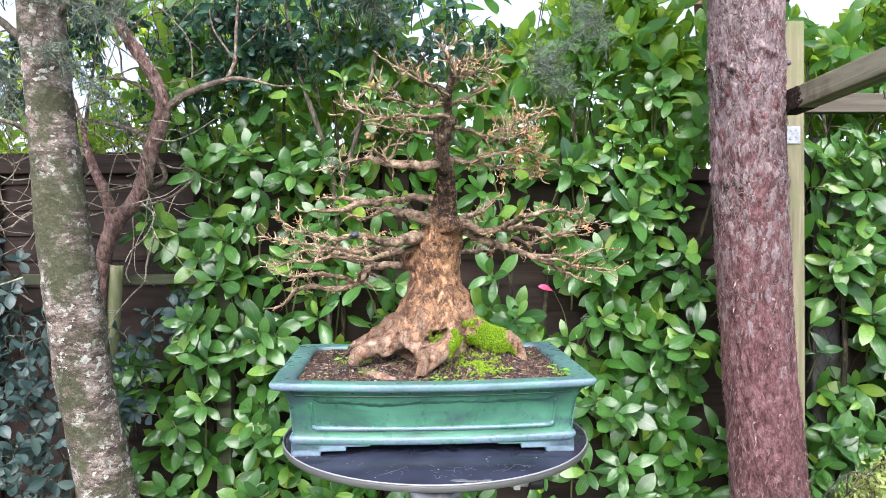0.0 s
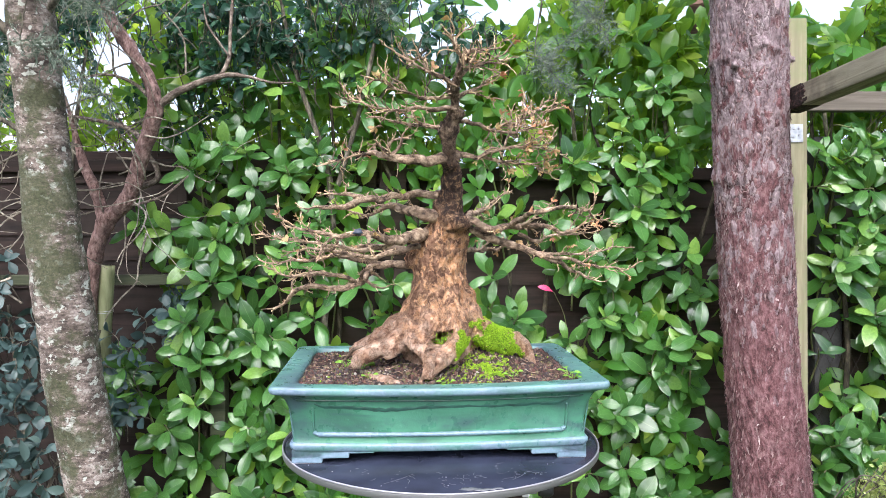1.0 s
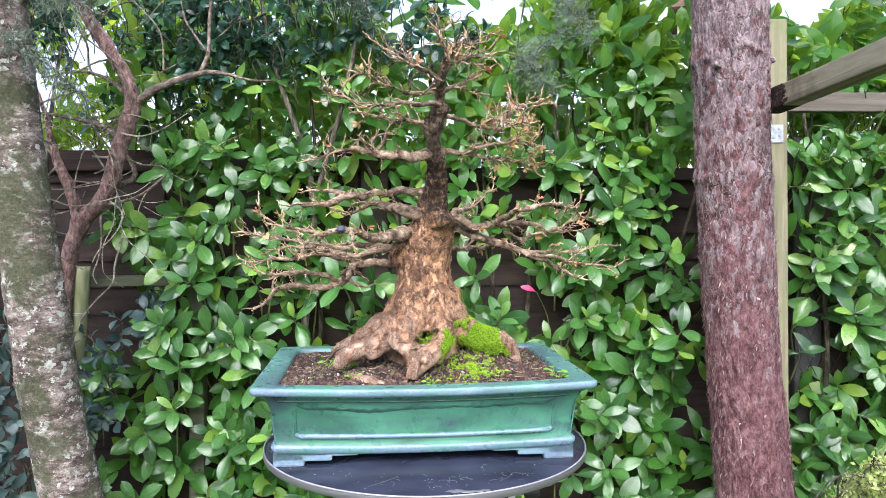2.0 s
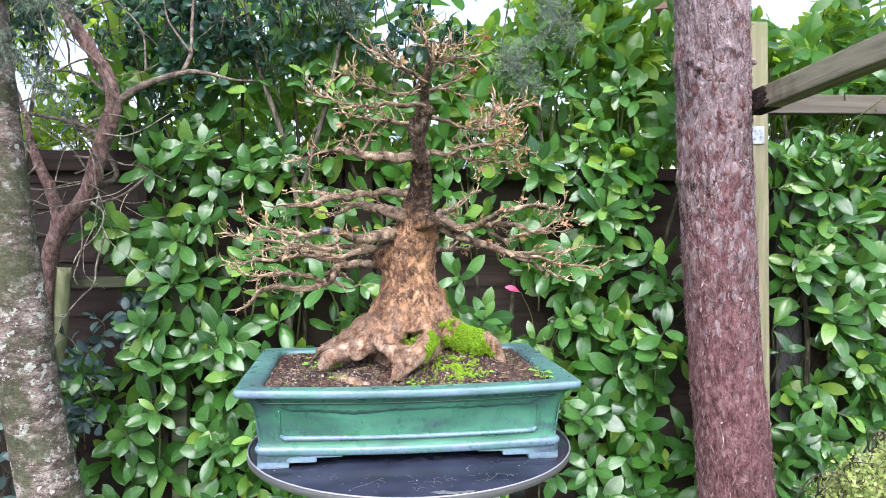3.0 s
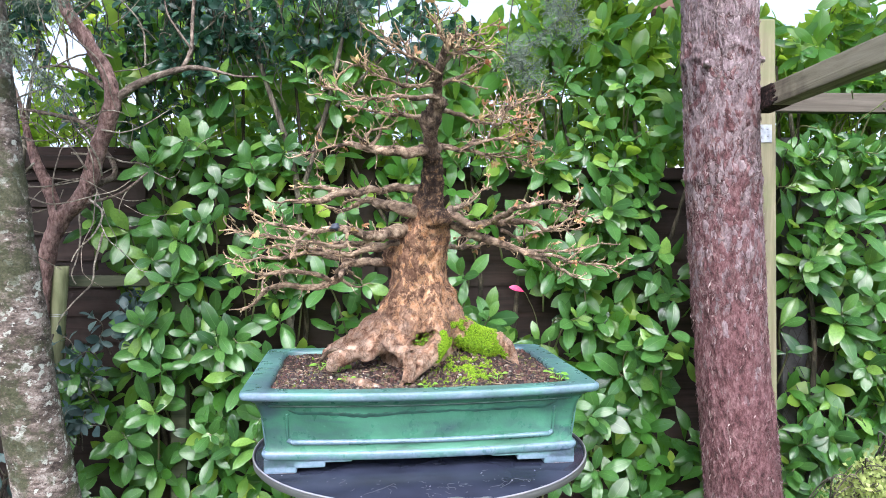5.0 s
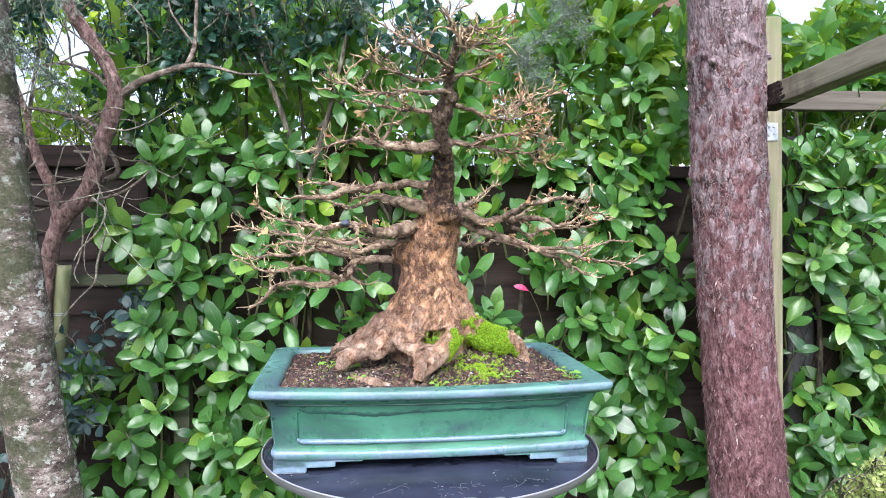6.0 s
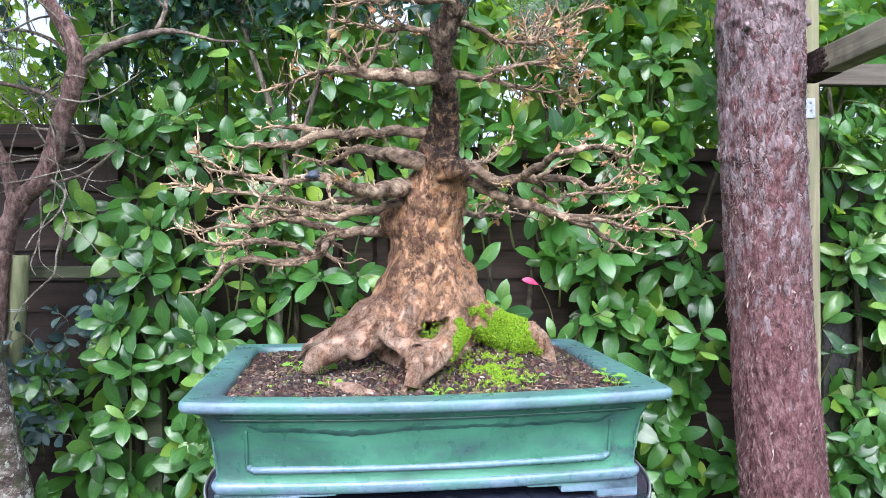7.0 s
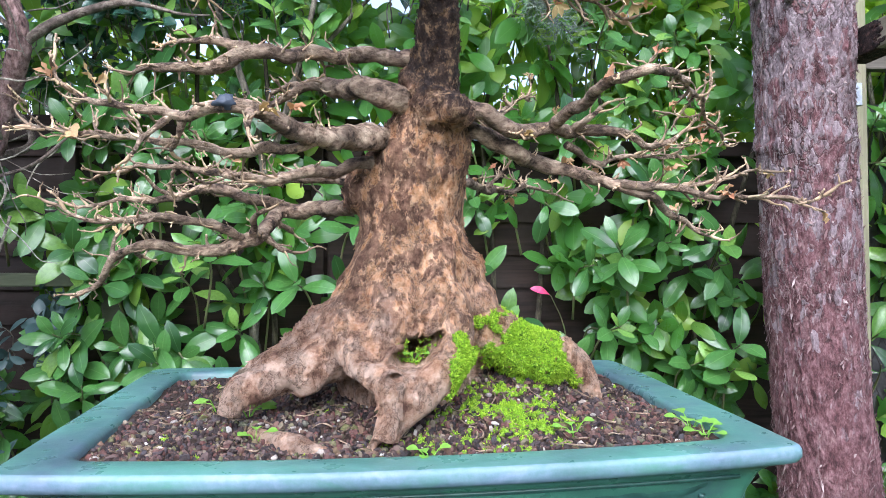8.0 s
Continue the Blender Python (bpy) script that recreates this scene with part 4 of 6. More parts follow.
part("grit", g, MAT["grit"], bed, "brown, grey and reddish grit", False, "stuff")
PEBBLE = []
for k in range(6):
    h = Geo()
    h.v, h.f = [tuple(c * rnd(0.8, 1.15)) for c in ball_v], list(ball_f)
    PEBBLE.append(h.mesh("pebble", MAT["pebble"], False))
for k in range(280):
    q = POT @ Vector((rnd(-1, 1) * (HX - 0.046), rnd(-1, -0.1) * (HY - 0.042), 0))
    r = rnd(0.0020, 0.0036)
    part("pebble", PEBBLE[k % 6], None, bed).matrix_basis = Matrix.Translation((q.x, q.y, soil_z(q.x, q.y) + r * 0.45)) @ Euler((rnd(-0.5, 0.5), rnd(-0.5, 0.5), rnd(0, 6))).to_matrix().to_4x4() @ Matrix.Diagonal((r * rnd(0.9, 1.5), r * rnd(0.7, 1.1), r * rnd(0.5, 0.8), 1))
g = Geo()
for k in range(200):
    q = POT @ Vector((rnd(-1, 1) * (HX - 0.05), rnd(-1, 0.8) * (HY - 0.045), 0))
    a, l = rnd(0, 6.3), rnd(0.006, 0.03)
    pts = []
    for s in range(4):
        x, y = q.x + l * (s / 3 - 0.5) * math.cos(a + 0.25 * s), q.y + l * (s / 3 - 0.5) * math.sin(a + 0.25 * s)
        pts.append((x, y, soil_z(x, y) + 0.0022 + 0.002 * random.random(), rnd(0.0003, 0.0009)))
    g.tube(pts, 5)
part("litter", g, MAT["limb_bark"], bed, "bits of root and twig", kind="stuff")


# ---- the bonsai ----
bonsai = thing("bonsai_tree", "old leafless bonsai with a flared trunk and dry orange leaves", "bonsai", (-0.005, 1.27, 1.2))
g = Geo()
g.tube([(-0.006, 1.275, 1.185, 0.072), (-0.005, 1.275, 1.252, 0.066), (-0.004, 1.275, 1.289, 0.0595), (-0.003, 1.275, 1.315, 0.0535), (-0.003, 1.272, 1.340, 0.0485), (-0.004, 1.270, 1.367, 0.0465), (-0.003, 1.266, 1.397, 0.0445), (0.007, 1.252, 1.432, 0.0390), (0.015, 1.24, 1.474, 0.0210), (0.018, 1.21, 1.527, 0.0145), (0.012, 1.17, 1.575, 0.0110), (0.013, 1.155, 1.598, 0.0135), (0.020, 1.13, 1.631, 0.0085), (0.024, 1.09, 1.668, 0.0080), (0.038, 1.07, 1.703, 0.0044)], 40, 0.10, 22, 0.006)
g.blob((-0.044, 1.27, 1.390), (0.022, 0.028, 0.026), 0.25, 3)
for x, y, z, r in ((0.012, 1.236, 1.494, 0.0175), (0.024, 1.232, 1.506, 0.012), (0.014, 1.19, 1.548, 0.0160), (0.023, 1.196, 1.560, 0.011), (0.009, 1.155, 1.598, 0.0150), (0.022, 1.14, 1.619, 0.0145), (0.018, 1.11, 1.650, 0.0115), (0.034, 1.085, 1.690, 0.0095)):
    g.blob((x, y, z), (r, r, r * 0.8), 0.45, 3)
g.blob((0.018, 1.226, 1.450), (0.028, 0.024, 0.020), 0.35, 3)
g.blob((0.004, 1.236, 1.474), (0.020, 0.019, 0.016), 0.35, 3)
g.tube([(-0.024, 1.268, 1.325, 0.028), (-0.040, 1.262, 1.302, 0.0275), (-0.062, 1.252, 1.276, 0.0265), (-0.086, 1.235, 1.253, 0.0235), (-0.110, 1.212, 1.238, 0.0200), (-0.128, 1.195, 1.229, 0.0165), (-0.139, 1.186, 1.222, 0.0125), (-0.144, 1.182, 1.208, 0.009)], 20, 0.2, 60, 0.006)
g.tube([(-0.012, 1.262, 1.350, 0.032), (-0.028, 1.246, 1.312, 0.031), (-0.050, 1.228, 1.274, 0.027), (-0.076, 1.206, 1.246, 0.020), (-0.100, 1.195, 1.232, 0.014)], 18, 0.15, 50, 0.006)
g.tube([(-0.004, 1.256, 1.350, 0.032), (-0.012, 1.238, 1.312, 0.031), (-0.026, 1.214, 1.274, 0.025), (-0.040, 1.192, 1.251, 0.017)], 18, 0.15, 50, 0.006)
g.tube([(0.010, 1.256, 1.345, 0.031), (0.016, 1.238, 1.312, 0.031), (0.022, 1.212, 1.278, 0.024), (0.020, 1.188, 1.252, 0.017)], 18, 0.15, 50, 0.006)
g.tube([(-0.022, 1.185, 1.252, 0.016), (-0.015, 1.168, 1.236, 0.0125), (-0.017, 1.157, 1.215, 0.0105), (-0.023, 1.150, 1.194, 0.010)], 14, 0.2, 60, 0.006)
g.tube([(-0.05, 1.3, 1.275, 0.0314), (-0.127, 1.33, 1.23, 0.02), (-0.171, 1.36, 1.21, 0.0103)], 16, 0.2, 40, 0.006)
g.tube([(-0.056, 1.215, 1.268, 0.024), (-0.045, 1.175, 1.246, 0.0125), (-0.025, 1.156, 1.237, 0.0112), (-0.021, 1.150, 1.22, 0.0105), (-0.027, 1.144, 1.194, 0.0130)], 16, 0.2, 60, 0.005)
g.tube([(0.009, 1.235, 1.285, 0.030), (0.018, 1.182, 1.250, 0.016), (0.002, 1.166, 1.226, 0.0115), (-0.021, 1.150, 1.194, 0.0095)], 18, 0.2, 50, 0.005)
g.tube([(0.012, 1.262, 1.325, 0.036), (0.034, 1.255, 1.297, 0.035), (0.062, 1.245, 1.265, 0.028), (0.094, 1.25, 1.245, 0.0205), (0.133, 1.265, 1.241, 0.0165), (0.150, 1.265, 1.220, 0.0135), (0.158, 1.265, 1.192, 0.011)], 20, 0.2, 50, 0.006)
g.tube([(0.03, 1.30, 1.275, 0.035), (0.09, 1.34, 1.23, 0.022), (0.15, 1.37, 1.20, 0.012)], 14, 0.2, 40, 0.008)
g.tube([(-0.128, 1.18, 1.195, 0.009), (-0.098, 1.160, 1.1905, 0.0112), (-0.065, 1.148, 1.1855, 0.0118), (-0.03, 1.140, 1.181, 0.010)], 12, 0.25, 60, 0.006)
draft = bpy.data.objects.new("draft", g.mesh("draft", MAT["bonsai_bark"]))
scene.collection.objects.link(draft)
mod = draft.modifiers.new("remesh", "REMESH")
mod.mode, mod.voxel_size = "VOXEL", 0.0026
mod2 = draft.modifiers.new("smooth", "SMOOTH")
mod2.factor, mod2.iterations = 0.5, 3
solid = draft.evaluated_get(bpy.context.evaluated_depsgraph_get())
shell = solid.to_mesh()
normals = [v.normal.copy() for v in shell.vertices]
g = Geo()
g.v = [tuple(v.co) for v in shell.vertices]
g.f = [tuple(p.vertices) for p in shell.polygons]
solid.to_mesh_clear()
bpy.data.objects.remove(draft)
SKIN = []
for k, c in enumerate(g.v):
    c = Vector(c)
    q = Vector((c.x, c.y, c.z * 0.5))
    ridge = abs(noise.noise(q * 26)) + 0.5 * abs(noise.noise(q * 58 + Vector((3, 1, 7))))
    lump = noise.noise(c * 15)
    flake = max(0.0, noise.noise(Vector((c.x * 60, c.y * 60, c.z * 34)))) ** 0.5
    amount = 1.0 if c.z < 1.46 else 0.7
    if c.y < 1.235:
        deep = 1 + 0.9 * noise.noise(c * 85) - ((c.x + 0.001) / 0.022) ** 2 - ((c.z - 1.254 - 0.4 * (c.x + 0.001)) / 0.0135) ** 2
        if deep > 0:
            c.y += 0.04 * min(1.0, deep)
    c = c + normals[k] * ((lump * 0.005 - ridge * 0.0045 + flake * 0.0032) * amount)
    g.v[k] = tuple(c)
    SKIN.append((c, normals[k]))
me = g.mesh("trunk", MAT["bonsai_bark"])
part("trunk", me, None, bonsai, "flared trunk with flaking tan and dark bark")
random.seed(7)
pale, dark = Geo(), Geo()
for k in range(15000):
    c, nrm = random.choice(SKIN)
    if nrm.y > 0.35 or c.z < 1.215 or (abs(c.x) < 0.025 and abs(c.z - 1.252) < 0.016):
        continue
    patch = noise.noise(Vector((c.x * 30, c.y * 30, c.z * 20)))
    high = c.z + 0.02 * patch > 1.435
    if not high and patch < -0.02 or (c.z < 1.25 and random.random() < 0.7):
        continue
    way = nrm.cross(Vector((rnd(-0.5, 0.5), rnd(-0.5, 0.5), 1))).cross(nrm).normalized() * random.choice((1, -1))
    chip(dark if high else pale, c, nrm, way, rnd(0.0018, 0.007), rnd(0.0009, 0.0034), rnd(0.0002, 0.0019))
part("loose_bark", pale, MAT["bonsai_bark"], bonsai, "tan flakes of loose bark", False, "stuff")
part("crusty_bark", dark, MAT["bonsai_bark"], bonsai, "dark crusty bark with orange flecks", False, "stuff")

DRY = []
for k in range(4):
    g = Geo()
    for turn in (-38, 0, 38):
        g.leaf(pose(0, 0, 0, rnd(-25, 25), rnd(-40, 40), turn), leaf_shape(0.22, rnd(0.3, 0.8), rnd(-0.6, 0.5), stations=5, curl=rnd(0, 0.5), wave=0.5), 1.0)
    DRY.append(g.mesh("dry_leaf", MAT["dry_leaf"]))


def twig(g, at, way, length, radius, level, tips):
    """A kinked twig with knobbly nodes and side shoots."""
    pts, p, d = [], Vector(at), Vector(way).normalized()
    n = max(3, int(length / 0.006))
    for k in range(n + 1):
        t = k / n
        swell = 1.35 if k % 2 else 1.0
        pts.append((*p, radius * (1 - 0.6 * t) * swell))
        d = (d + Vector((rnd(-1, 1), rnd(-1, 1), rnd(-0.7, 0.9))) * 0.4).normalized()
        p = p + d * (length / n)
        if level and 0 < k < n and random.random() < 0.7:
            side = (d + Vector((rnd(-1, 1), rnd(-1, 1), rnd(-0.4, 1))) * 0.9).normalized()
            twig(g, p, side, length * rnd(0.2, 0.5), radius * 0.65, level - 1, tips)
    g.tube(pts, 5)
    p = Vector(pts[-1][:3])
    g.blob(p, (radius * 0.8, radius * 0.8, radius * 1.2), 0.2, 1)
    tips.append((p.copy(), d.copy()))


def limb(pts, twigs=1.25, leaves=0.010):
    """One limb of the bonsai with its fine twigs and last leaves."""
    rough = []
    fine = pts[0][2] > 1.53
    thick = 0.62 if fine else 0.54
    for x, y, z, r in smooth(pts, 0.012):
        q = Vector((x, y, z)) * 40
        off = Vector((noise.noise(q), noise.noise(q + Vector((9, 0, 0))), noise.noise(q + Vector((0, 9, 0))))) * 0.0065
        rough.append((x + off.x, y + off.y, z + off.z, r * thick))
    pts = rough
    g = Geo().tube(pts, 16, 0.30, 80, 0.0032)
    p = smooth(pts, 0.006)
    for k in range(3, len(p) - 2):
        if random.random() < 0.15:
            r = p[k, 3]
            o = Vector((rnd(-1, 1), rnd(-1, 1), rnd(-0.6, 1))).normalized() * r * 0.75
            g.blob(Vector(p[k, :3]) + o, (r * 0.45, r * 0.45, r * 0.4), 0.4, 2)
    t, tips = Geo(), []
    n = len(p)
    for k in range(int(n * 0.3), n - 2):
        if random.random() > (0.26 if fine else 0.10):
            continue
        way = Vector(p[k + 1, :3] - p[k - 1, :3]).normalized()
        d = (way * rnd(0.4, 1.0) + Vector((rnd(-1, 1), rnd(-1, 1), rnd(-0.6, 0.6))) * 0.8).normalized()
        q, r, spur = Vector(p[k, :3]), min(p[k, 3] * 0.62, 0.0034), []
        for s in range(random.randint(4, 7)):
            spur.append((*q, r * (1 - 0.1 * s) * (1.25 if s % 2 else 1.0)))
            if s > 1:
                twig(t, q, (d + Vector((rnd(-1, 1), rnd(-1, 1), rnd(-0.5, 1)))).normalized(), rnd(0.008, 0.020), rnd(0.0007, 0.0012), 1, tips)
            d = (d + Vector((rnd(-1, 1), rnd(-1, 1), rnd(-0.7, 0.8))) * 0.55).normalized()
            q = q + d * rnd(0.006, 0.010)
        g.tube(spur, 8, 0.25, 90)
        twig(t, spur[-1][:3], d, rnd(0.012, 0.025), 0.0013, 1, tips)
    ob = part("branch", g, MAT["limb_bark"], bonsai)
    for k in range(int(n * 0.22), n):
        share = k / n
        if random.random() < twigs * (0.5 + 2.6 * share):
            way = Vector(p[min(k + 1, n - 1), :3] - p[max(k - 1, 0), :3]).normalized()
            side = Vector((rnd(-1, 1), rnd(-1, 1) * 1.1, rnd(-0.7, 0.8)))
            d = (way * rnd(0.3, 1.1) + side * 0.85).normalized()
            twig(t, p[k, :3], d, rnd(0.007, 0.032 if fine else 0.022), rnd(0.0008, 0.0016), 2 if random.random() < 0.25 else 1, tips)
    twig(t, p[-1, :3], p[-1, :3] - p[-3, :3], 0.022, 0.0014, 2, tips)
    part("twig_growth", t, MAT["twig_bark"], ob, "fine tan twigs with swollen buds", kind="stuff")
    for q, d in tips:
        if random.random() < leaves:
            size = rnd(0.007, 0.015)
            lf = part("dry_leaf", random.choice(DRY), None, ob, "curled orange autumn leaf")
            lf.matrix_basis = frame_of(q, d + Vector((rnd(-1, 1), rnd(-1, 1), rnd(-1.2, 0.6))) * 0.6, (rnd(-1, 1), rnd(-1, 1), 1), size)
    return ob


limb([(-0.035,1.285,1.378,0.0149), (-0.114,1.33,1.376,0.013), (-0.134,1.31,1.364,0.0128), (-0.148,1.28,1.343,0.0115), (-0.183,1.26,1.335,0.0093), (-0.235,1.26,1.341,0.0077), (-0.27,1.28,1.32,0.0058), (-0.305,1.3,1.296,0.0032)])
limb([(-0.123,1.33,1.376,0.0109), (-0.154,1.32,1.385,0.0097), (-0.191,1.31,1.393,0.0086), (-0.234,1.31,1.382,0.0064), (-0.279,1.32,1.384,0.0043), (-0.319,1.33,1.377,0.0022)])
limb([(-0.148,1.28,1.343,0.0084), (-0.177,1.25,1.358,0.0072), (-0.216,1.24,1.361,0.0061), (-0.249,1.23,1.357,0.004), (-0.287,1.22,1.369,0.002)])
limb([(-0.04,1.285,1.401,0.0117), (-0.112,1.33,1.406,0.0098), (-0.143,1.36,1.408,0.0078), (-0.184,1.38,1.403,0.0045), (-0.244,1.4,1.397,0.0023)])
limb([(-0.022,1.255,1.43,0.024), (-0.078,1.17,1.418,0.0145), (-0.108,1.13,1.429,0.0102), (-0.134,1.12,1.427,0.0083), (-0.177,1.13,1.429,0.0065), (-0.216,1.14,1.437,0.0047), (-0.254,1.16,1.452,0.0033), (-0.268,1.17,1.472,0.0019)])
limb([(-0.078,1.17,1.414,0.0077), (-0.124,1.15,1.402,0.0066), (-0.171,1.15,1.409,0.0052), (-0.232,1.17,1.417,0.0038), (-0.297,1.2,1.429,0.002)])
limb([(-0.03,1.25,1.41,0.0099), (-0.111,1.21,1.392,0.0079), (-0.162,1.22,1.397,0.006), (-0.216,1.24,1.407,0.0041), (-0.258,1.25,1.399,0.002)])
limb([(0.008,1.24,1.497,0.0135), (-0.052,1.23,1.497,0.0115), (-0.105,1.2,1.489,0.0108), (-0.135,1.19,1.485,0.0115), (-0.167,1.19,1.475,0.0088), (-0.192,1.19,1.475,0.0068), (-0.223,1.2,1.472,0.003)])
limb([(-0.128,1.19,1.489,0.0088), (-0.156,1.19,1.496,0.0059), (-0.188,1.2,1.495,0.003)])
limb([(0.003,1.245,1.455,0.0230), (-0.037,1.22,1.467,0.0185), (-0.074,1.25,1.476,0.0140), (-0.095,1.26,1.479,0.0093), (-0.122,1.27,1.467,0.0052), (-0.158,1.28,1.471,0.0026)])
limb([(0.013,1.19,1.554,0.0150), (-0.034,1.15,1.547,0.0138), (-0.062,1.15,1.549,0.0112), (-0.103,1.18,1.562,0.0070), (-0.14,1.21,1.561,0.004), (-0.196,1.25,1.555,0.002)], leaves=0.022, twigs=2.4)
limb([(0.02,1.13,1.625,0.0074), (-0.018,1.12,1.625,0.0055), (-0.065,1.13,1.625,0.0037), (-0.113,1.14,1.631,0.0028), (-0.149,1.15,1.651,0.0015)], leaves=0.022, twigs=2.4)
limb([(0.014,1.15,1.597,0.0075), (-0.024,1.16,1.605,0.0057), (-0.069,1.19,1.611,0.0034), (-0.104,1.2,1.625,0.0018)], leaves=0.022, twigs=2.4)
limb([(0.023,1.1,1.657,0.0063), (-0.012,1.06,1.662,0.0044), (-0.043,1.04,1.673,0.0026), (-0.067,1.03,1.685,0.0014)], leaves=0.022, twigs=2.4)
limb([(0.018,1.12,1.643,0.0055), (-0.027,1.1,1.637,0.0036), (-0.066,1.08,1.647,0.0023), (-0.101,1.07,1.656,0.0014)], leaves=0.022, twigs=2.4)
limb([(0.033,1.08,1.688,0.0053), (0.025,1.06,1.699,0.0035), (0.012,1.05,1.716,0.0017)], leaves=0.022, twigs=2.4)
limb([(0.034,1.08,1.693,0.0053), (0.049,1.07,1.700,0.0035), (0.080,1.08,1.706,0.0016)], leaves=0.022, twigs=2.4)
limb([(0.026,1.09,1.668,0.0045), (0.06,1.11,1.691,0.0032), (0.095,1.12,1.698,0.0015)], leaves=0.022, twigs=2.4)
limb([(0.025,1.12,1.643,0.0055), (0.056,1.13,1.659,0.0042), (0.087,1.15,1.683,0.0019)], leaves=0.022, twigs=2.4)
limb([(0.018,1.15,1.614,0.0075), (0.052,1.18,1.609,0.0063), (0.083,1.21,1.61,0.005), (0.127,1.26,1.626,0.0036), (0.185,1.31,1.661,0.0019)], leaves=0.045, twigs=2.4)
limb([(0.077,1.2,1.608,0.0044), (0.115,1.18,1.595,0.0034), (0.148,1.17,1.604,0.0025), (0.178,1.16,1.631,0.0014)], leaves=0.045, twigs=2.4)
limb([(0.023,1.2,1.563,0.0088), (0.058,1.2,1.555,0.0064), (0.091,1.19,1.566,0.0049), (0.129,1.18,1.574,0.0034), (0.166,1.2,1.573,0.0025), (0.188,1.22,1.589,0.0015)], leaves=0.045, twigs=2.4)
limb([(0.063,1.2,1.557,0.0049), (0.108,1.22,1.552,0.004), (0.15,1.24,1.552,0.0026), (0.18,1.25,1.54,0.0015)], leaves=0.045, twigs=2.4)
limb([(0.018,1.245,1.463,0.017), (0.058,1.23,1.45,0.0141), (0.095,1.25,1.441,0.0123), (0.137,1.27,1.444,0.0104), (0.18,1.28,1.445,0.0084), (0.211,1.28,1.433,0.0063), (0.25,1.29,1.449,0.0032)], leaves=0.045)
limb([(0.121,1.26,1.444,0.0103), (0.141,1.2,1.46,0.0088), (0.164,1.15,1.464,0.0075), (0.208,1.19,1.473,0.0054), (0.248,1.25,1.469,0.0036), (0.324,1.36,1.448,0.0018)], leaves=0.045)
limb([(0.018,1.25,1.45,0.015), (0.08,1.26,1.427,0.0139), (0.117,1.28,1.413,0.0125), (0.162,1.26,1.398,0.0098), (0.19,1.24,1.385,0.0081), (0.217,1.25,1.369,0.0061), (0.248,1.27,1.355,0.0042), (0.273,1.28,1.346,0.0021)], leaves=0.045)
limb([(0.18,1.24,1.391,0.0071), (0.227,1.22,1.381,0.005), (0.259,1.18,1.375,0.0034), (0.305,1.15,1.371,0.0019)], leaves=0.045)
limb([(0.172,1.26,1.397,0.0062), (0.225,1.27,1.395,0.0047), (0.272,1.27,1.399,0.0033), (0.317,1.26,1.407,0.0019)], leaves=0.045)
limb([(0.137,1.27,1.43,0.0062), (0.172,1.3,1.418,0.0053), (0.213,1.33,1.429,0.0038), (0.29,1.36,1.435,0.002)], leaves=0.045)
limb([(0.044,1.28,1.462,0.0105), (0.075,1.38,1.478,0.0079), (0.102,1.43,1.495,0.0047), (0.131,1.45,1.519,0.0021)])
limb([(0.039,1.3,1.403,0.0085), (0.087,1.4,1.4,0.0068), (0.122,1.42,1.41,0.0046), (0.165,1.44,1.401,0.0023)], leaves=0.045)

crown = Geo()
ends = []
for k in range(26):
    twig(crown, (0.036 + rnd(-0.008, 0.012), 1.07 + rnd(-0.01, 0.01), 1.688 + rnd(-0.02, 0.008)), (rnd(-0.9, 1.1), rnd(-0.9, 0.9), rnd(0.3, 1.2)), rnd(0.014, 0.030), rnd(0.0009, 0.0015), 1, ends)
part("crown_growth", crown, MAT["twig_bark"], bonsai, "upright fan of pale twigs at the apex", kind="stuff")
part("wound_seal", Geo().blob((-0.131, 1.116, 1.431), (0.0075, 0.006, 0.0052), 0.5, 3), Nodes("wound_paste", 0.6).color((0.035, 0.045, 0.065)).mat, bonsai, "blue-grey wound paste on a cut stub")
# stubs of cut branches on the trunk
for at, way, r in (((0.03, 1.20, 1.448), (0.5, -1, 0.1), 0.010), ((-0.006, 1.238, 1.383), (-0.1, -1, 0.0), 0.008)):
    a = Vector(at)
    d = Vector(way).normalized()
    part("stub", Geo().tube([(*(a - d * 0.015), r * 1.3), (*(a + d * 0.004), r * 1.1), (*(a + d * 0.010), r * 0.8)], 12, 0.3, 90, 0.003), MAT["bonsai_bark"], bonsai, "callused cut stub")

# moss over the roots
moss = thing("moss_clump", "bright yellow-green moss cushion over the roots and soil", "moss", (0.07, 1.2, 1.2), kind="stuff")
base, tufts = Geo(), Geo()


def frond(at, out, l):
    s = Matrix.Rotation(rnd(0, 6.3), 3, out) @ (out.orthogonal().normalized() * l * 0.17)
    mid = at + out * l * 0.55
    first = len(tufts.v)
    tufts.v.extend([tuple(at), tuple(mid + s), tuple(at + out * l), tuple(mid - s)])
    tufts.f.append((first, first + 1, first + 2, first + 3))


def cushion(at, out, size, count, tall=1.0):
    """A tuft of moss: a dark core and many short shoots."""
    base.blob(at, (size, size, size * 0.9), 0.3, 1)
    for k in range(count):
        d = (out + Vector((random.gauss(0, 0.8), random.gauss(0, 0.8), random.gauss(0.1, 0.8)))).normalized()
        frond(at + d * size * 0.7, (d + Vector((rnd(-0.5, 0.5), rnd(-0.5, 0.5), rnd(-0.7, 0.5)))).normalized(), rnd(0.0014, 0.0036) * tall)


